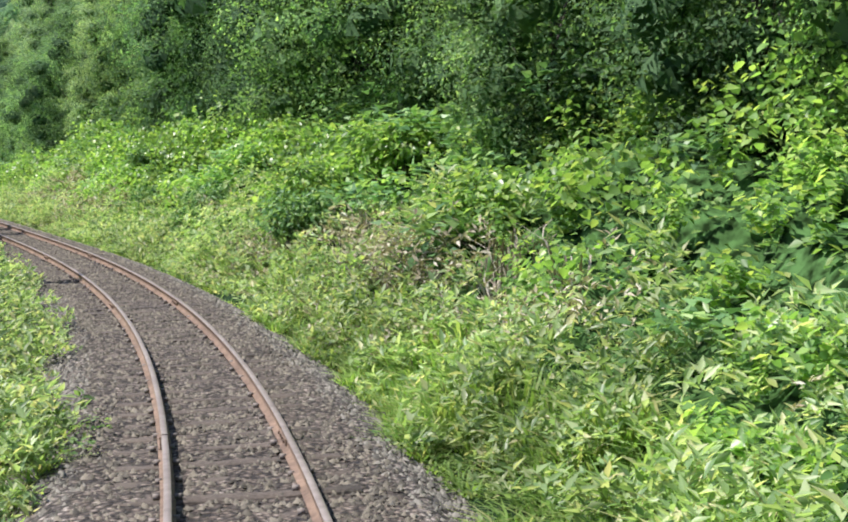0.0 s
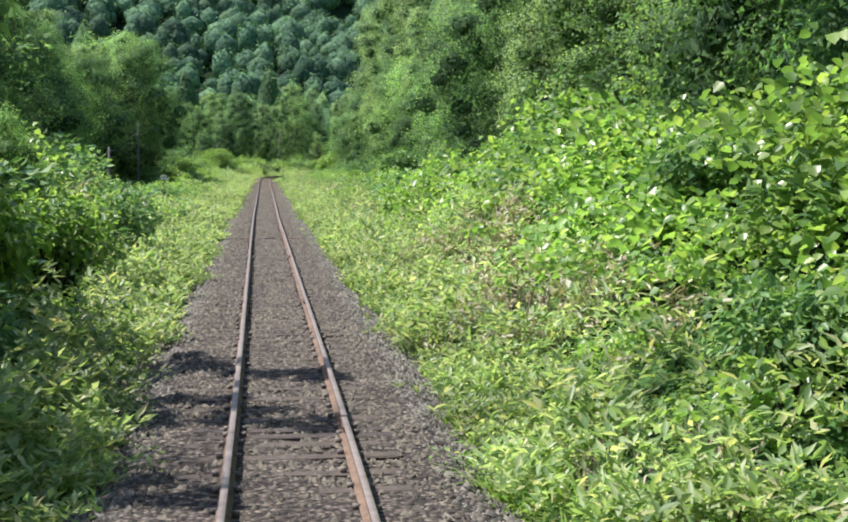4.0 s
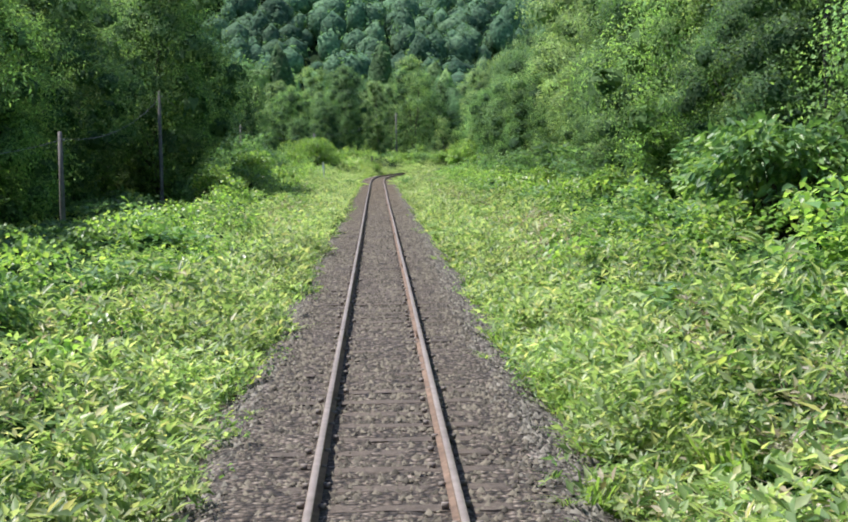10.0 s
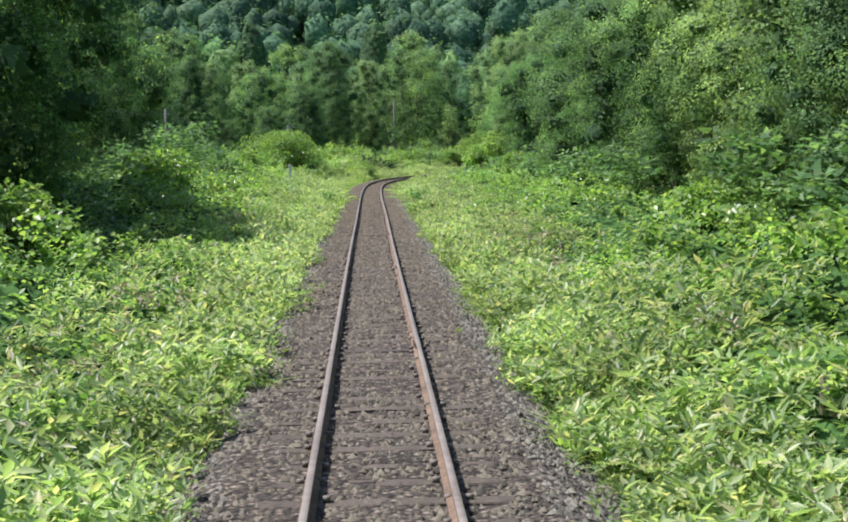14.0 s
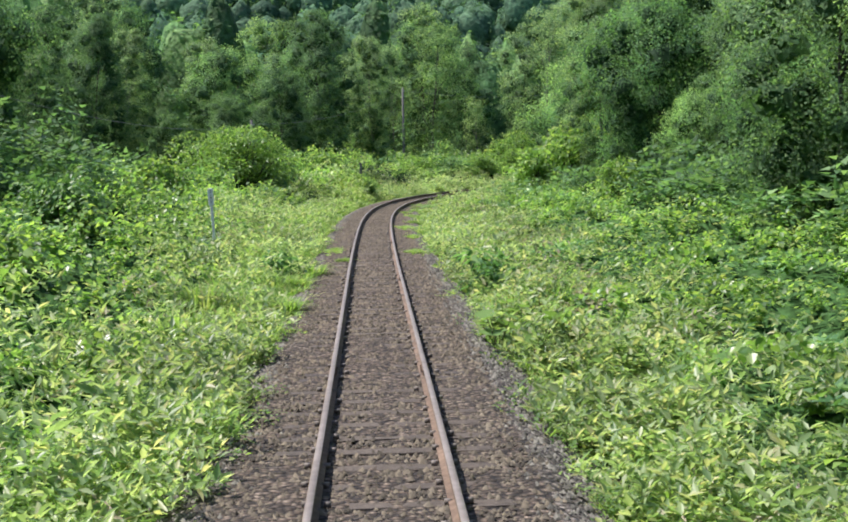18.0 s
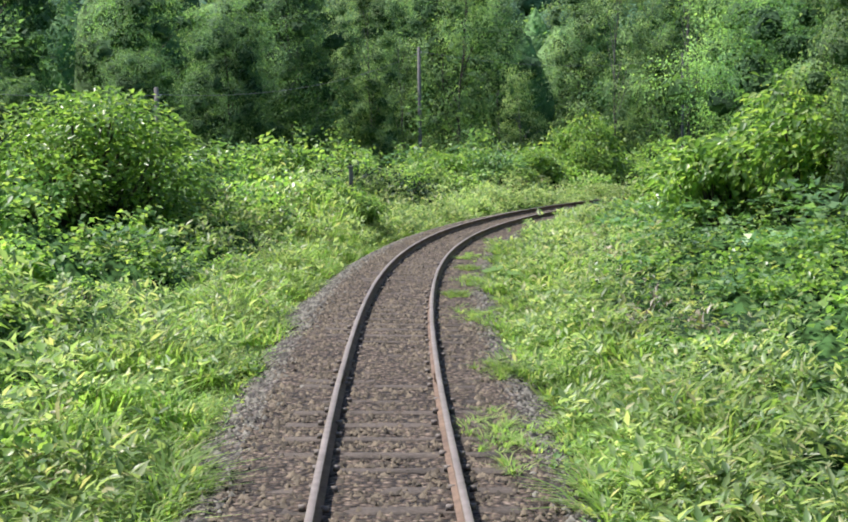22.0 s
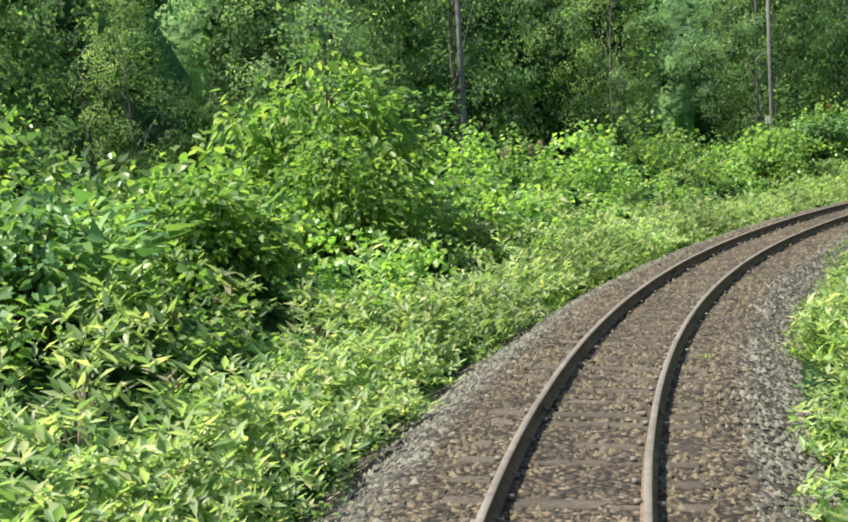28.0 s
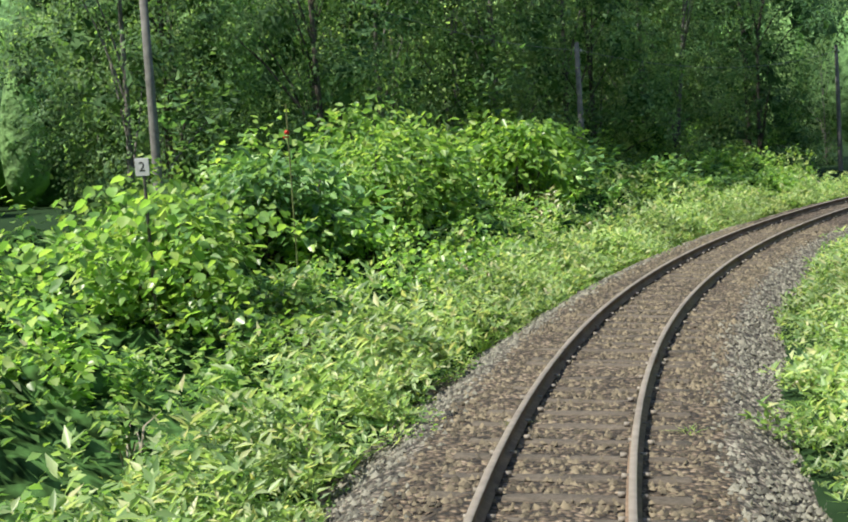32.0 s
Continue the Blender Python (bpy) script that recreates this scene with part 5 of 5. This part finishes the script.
def text_mesh(body, size, mat):
    """Raised letters as a mesh, standing upright and facing -y."""
    cu = bpy.data.curves.new("lettering", "FONT")
    cu.body, cu.size, cu.extrude, cu.align_x, cu.align_y = body, size, 0.0015, "CENTER", "CENTER"
    ob = bpy.data.objects.new("lettering", cu)
    scene.collection.objects.link(ob)
    bpy.context.view_layer.update()
    me = bpy.data.meshes.new_from_object(ob.evaluated_get(bpy.context.evaluated_depsgraph_get()))
    bpy.data.objects.remove(ob)
    me.transform(Matrix.Rotation(radians(90), 4, "X"))
    me.materials.clear()
    me.materials.append(mat)
    return me


def number_post(s, l, top):
    """A slim white post with a three-figure number, one figure above the other."""
    z = float(ground_z(np.array([s]), np.array([l]))[0]) - 0.2
    h = top - z
    base = empty("marker_post", Matrix.Translation(Vector(world(s, l, z))) @ Matrix.Rotation(heading(s), 4, "Z") @ Matrix.Rotation(radians(-3), 4, "Y"),
                 "slim white marker post with black figures in the undergrowth", "marker post")
    part("post", (box(bmesh.new(), -0.035, 0.035, -0.03, 0.03, 0, h - 0.46, 0.005), M_PAINT), base)
    board = part("number_board", (box(bmesh.new(), -0.075, 0.075, -0.038, 0.034, h - 0.48, h, 0.006), M_PAINT), base, "white board with black figures")
    for k, c in enumerate("131"):
        fig = part("figure", text_mesh(c, 0.14, M_BLACK), board)
        fig.location = (0, -0.0405, h - 0.10 - 0.135 * k)


def plate_sign(s, l, top, text, tall, plate=0.30):
    z = float(ground_z(np.array([s]), np.array([l]))[0]) - 0.2
    h = top - z
    base = empty("trackside_sign", Matrix.Translation(Vector(world(s, l, z))) @ Matrix.Rotation(heading(s), 4, "Z"),
                 "small white plate on a thin grey post beside the track", "sign", "trackside signs")
    v, f = tube([(0, 0, 0), (0.01, 0, h * 0.5), (0, 0, h)], [0.026, 0.024, 0.022], 8)
    part("post", mesh_of("post", v, f, M_ZINC, smooth=True), base)
    board = part("plate", (box(bmesh.new(), -plate / 2, plate / 2, -0.034, -0.026, h - tall, h + 0.02, 0.004), M_DULL if text else M_WHITE), base, "white enamelled plate")
    if text:
        fig = part("figure", text_mesh(text, tall * 0.85, M_BLACK), board)
        fig.location = (0, -0.0365, h - tall / 2 + 0.01)
    else:
        for k in range(2):
            part("letter_bar", (box(bmesh.new(), -plate * 0.36, plate * 0.3, -0.038, -0.0345, h - tall * (0.35 + 0.3 * k), h - tall * (0.25 + 0.3 * k)), M_BLACK), board, "dark unreadable line")


def short_post(s, l, top):
    z = float(ground_z(np.array([s]), np.array([l]))[0]) - 0.2
    base = empty("boundary_post", Matrix.Translation(Vector(world(s, l, z))), "short weathered timber post at the thicket's edge", "post")
    part("shaft", (box(bmesh.new(), -0.07, 0.07, -0.07, 0.07, 0, top - z, 0.015), M_POLE), base)
    part("cap", (box(bmesh.new(), -0.08, 0.08, -0.08, 0.08, top - z, top - z + 0.03, 0.008), M_POLE), base)


def red_marker(s, l, top):
    z = float(ground_z(np.array([s]), np.array([l]))[0]) - 0.2
    base = empty("red_marker", Matrix.Translation(Vector(world(s, l, z))), "red reflector on a thin stake among the bushes", "marker")
    v, f = tube([(0, 0, 0), (0, 0, top - z + 0.45)], [0.014, 0.012], 6)
    part("stake", mesh_of("stake", v, f, M_STEM), base)
    bm = bmesh.new()
    bmesh.ops.create_cone(bm, cap_ends=True, segments=14, radius1=0.035, radius2=0.03, depth=0.05, matrix=Matrix.Translation((-0.05, -0.04, top - z)) @ Matrix.Rotation(radians(90), 4, "X"))
    box(bm, -0.10, 0.0, -0.02, 0.0, top - z - 0.09, top - z - 0.06)
    part("reflector", (bm, M_RED), base, "red reflector")


number_post(141.3, -4.42, 1.70)
plate_sign(39.9, -4.84, 1.80, "", 0.20, 0.27)
plate_sign(239.5, -5.5, 2.55, "2", 0.20, 0.19)
short_post(183.3, -3.85, 1.85)
red_marker(244.3, -5.5, 2.85)



def umbel(s, l, top, mat, label, tall=1.0):
    """A flowering stalk: a stem and a head of many small petals."""
    z = float(ground_z(np.array([s]), np.array([l]))[0]) - 0.05
    h = top - z
    base = empty("wild_flower", Matrix.Translation(Vector(world(s, l, z))), label, "flower", "wild flowers")
    v, f = tube([(0, 0, 0), (0.02, 0.01, h * 0.5), (0.0, 0.02, h)], [0.008, 0.007, 0.004], 5)
    part("stem", mesh_of("stem", v, f, M_STEM, smooth=True), base)
    n = 90
    a, r = rng.uniform(0, 2 * np.pi, n), 0.10 * np.sqrt(rng.uniform(0, 1, n))
    spot = np.stack([r * np.cos(a), r * np.sin(a) + 0.02, h + (0.03 - 2.0 * r**2) + rng.uniform(-0.1, 0.02, n) * (tall - 1) * 2], -1)
    size = rng.uniform(0.02, 0.04, n)
    v, f = leaves(spot, ways(n, 0.3, 0.3), uprights(n, 0.4), size, size * 0.9)
    tagged(part("flower_head", mesh_of("flower_head", v, f, mat), base), kind="stuff")


def butterbur_plant(s, l, high, leaf):
    """A few broad round leaves, each on its own stalk."""
    z = float(ground_z(np.array([s]), np.array([l]))[0]) - 0.05
    base = empty("butterbur_plant", Matrix.Translation(Vector(world(s, l, z))), "butterbur with broad pale green leaves at the ballast edge", "plant", "butterbur plants")
    for k in range(7):
        a, r, h = rng.uniform(0, 6.28), rng.uniform(0.08, 0.42), high * rng.uniform(0.6, 1.0)
        tip = np.array([[r * math.cos(a), r * math.sin(a), h]])
        v, f = round_leaves(tip, unit(np.array([[math.cos(a), math.sin(a), rng.normal(-0.25, 0.2)]])), uprights(1, 0.25), np.array([leaf * rng.uniform(0.7, 1.2)]))
        blade = part("leaf", mesh_of("leaf", v, f, M_BROAD, smooth=True), base)
        v, f = tube([(0, 0, 0), tip[0] * (0.4, 0.4, 0.6), tip[0]], [0.012, 0.010, 0.007], 5)
        part("stalk", mesh_of("stalk", v, f, M_STEM, smooth=True), blade)


for s, l, high, leaf in ((123.4, 1.8, 0.80, 0.34), (122.2, 2.2, 0.85, 0.32), (125.2, 2.0, 0.75, 0.28), (66.4, 2.3, 0.95, 0.32), (69.6, 2.0, 0.80, 0.30),
                         (73.5, 1.95, 0.75, 0.30), (169.4, 1.85, 0.65, 0.26), (168.4, 2.1, 0.7, 0.26), (-33.0, 3.1, 0.8, 0.28), (-30.5, 2.7, 0.7, 0.26)):
    butterbur_plant(s, l, high, leaf)


for s, l, top in ((133.0, 2.5, 0.50), (148.3, 5.05, 0.95), (131.6, 2.2, 0.45), (147.0, 4.5, 0.8), (150.2, 4.2, 0.75)):
    umbel(s, l, top, M_PETAL, "white flower umbel on a thin green stalk in the verge")
for s, l, top in ((225.0, -6.5, 2.15), (225.3, -6.9, 2.2), (224.6, -7.1, 2.1), (226.0, -6.7, 2.25), (225.6, -7.5, 2.15), (223.9, -6.6, 2.1)):
    umbel(s, l, top, M_PLUME, "faded pinkish brown flower plume above the thicket", 2.0)

build_sleepers()
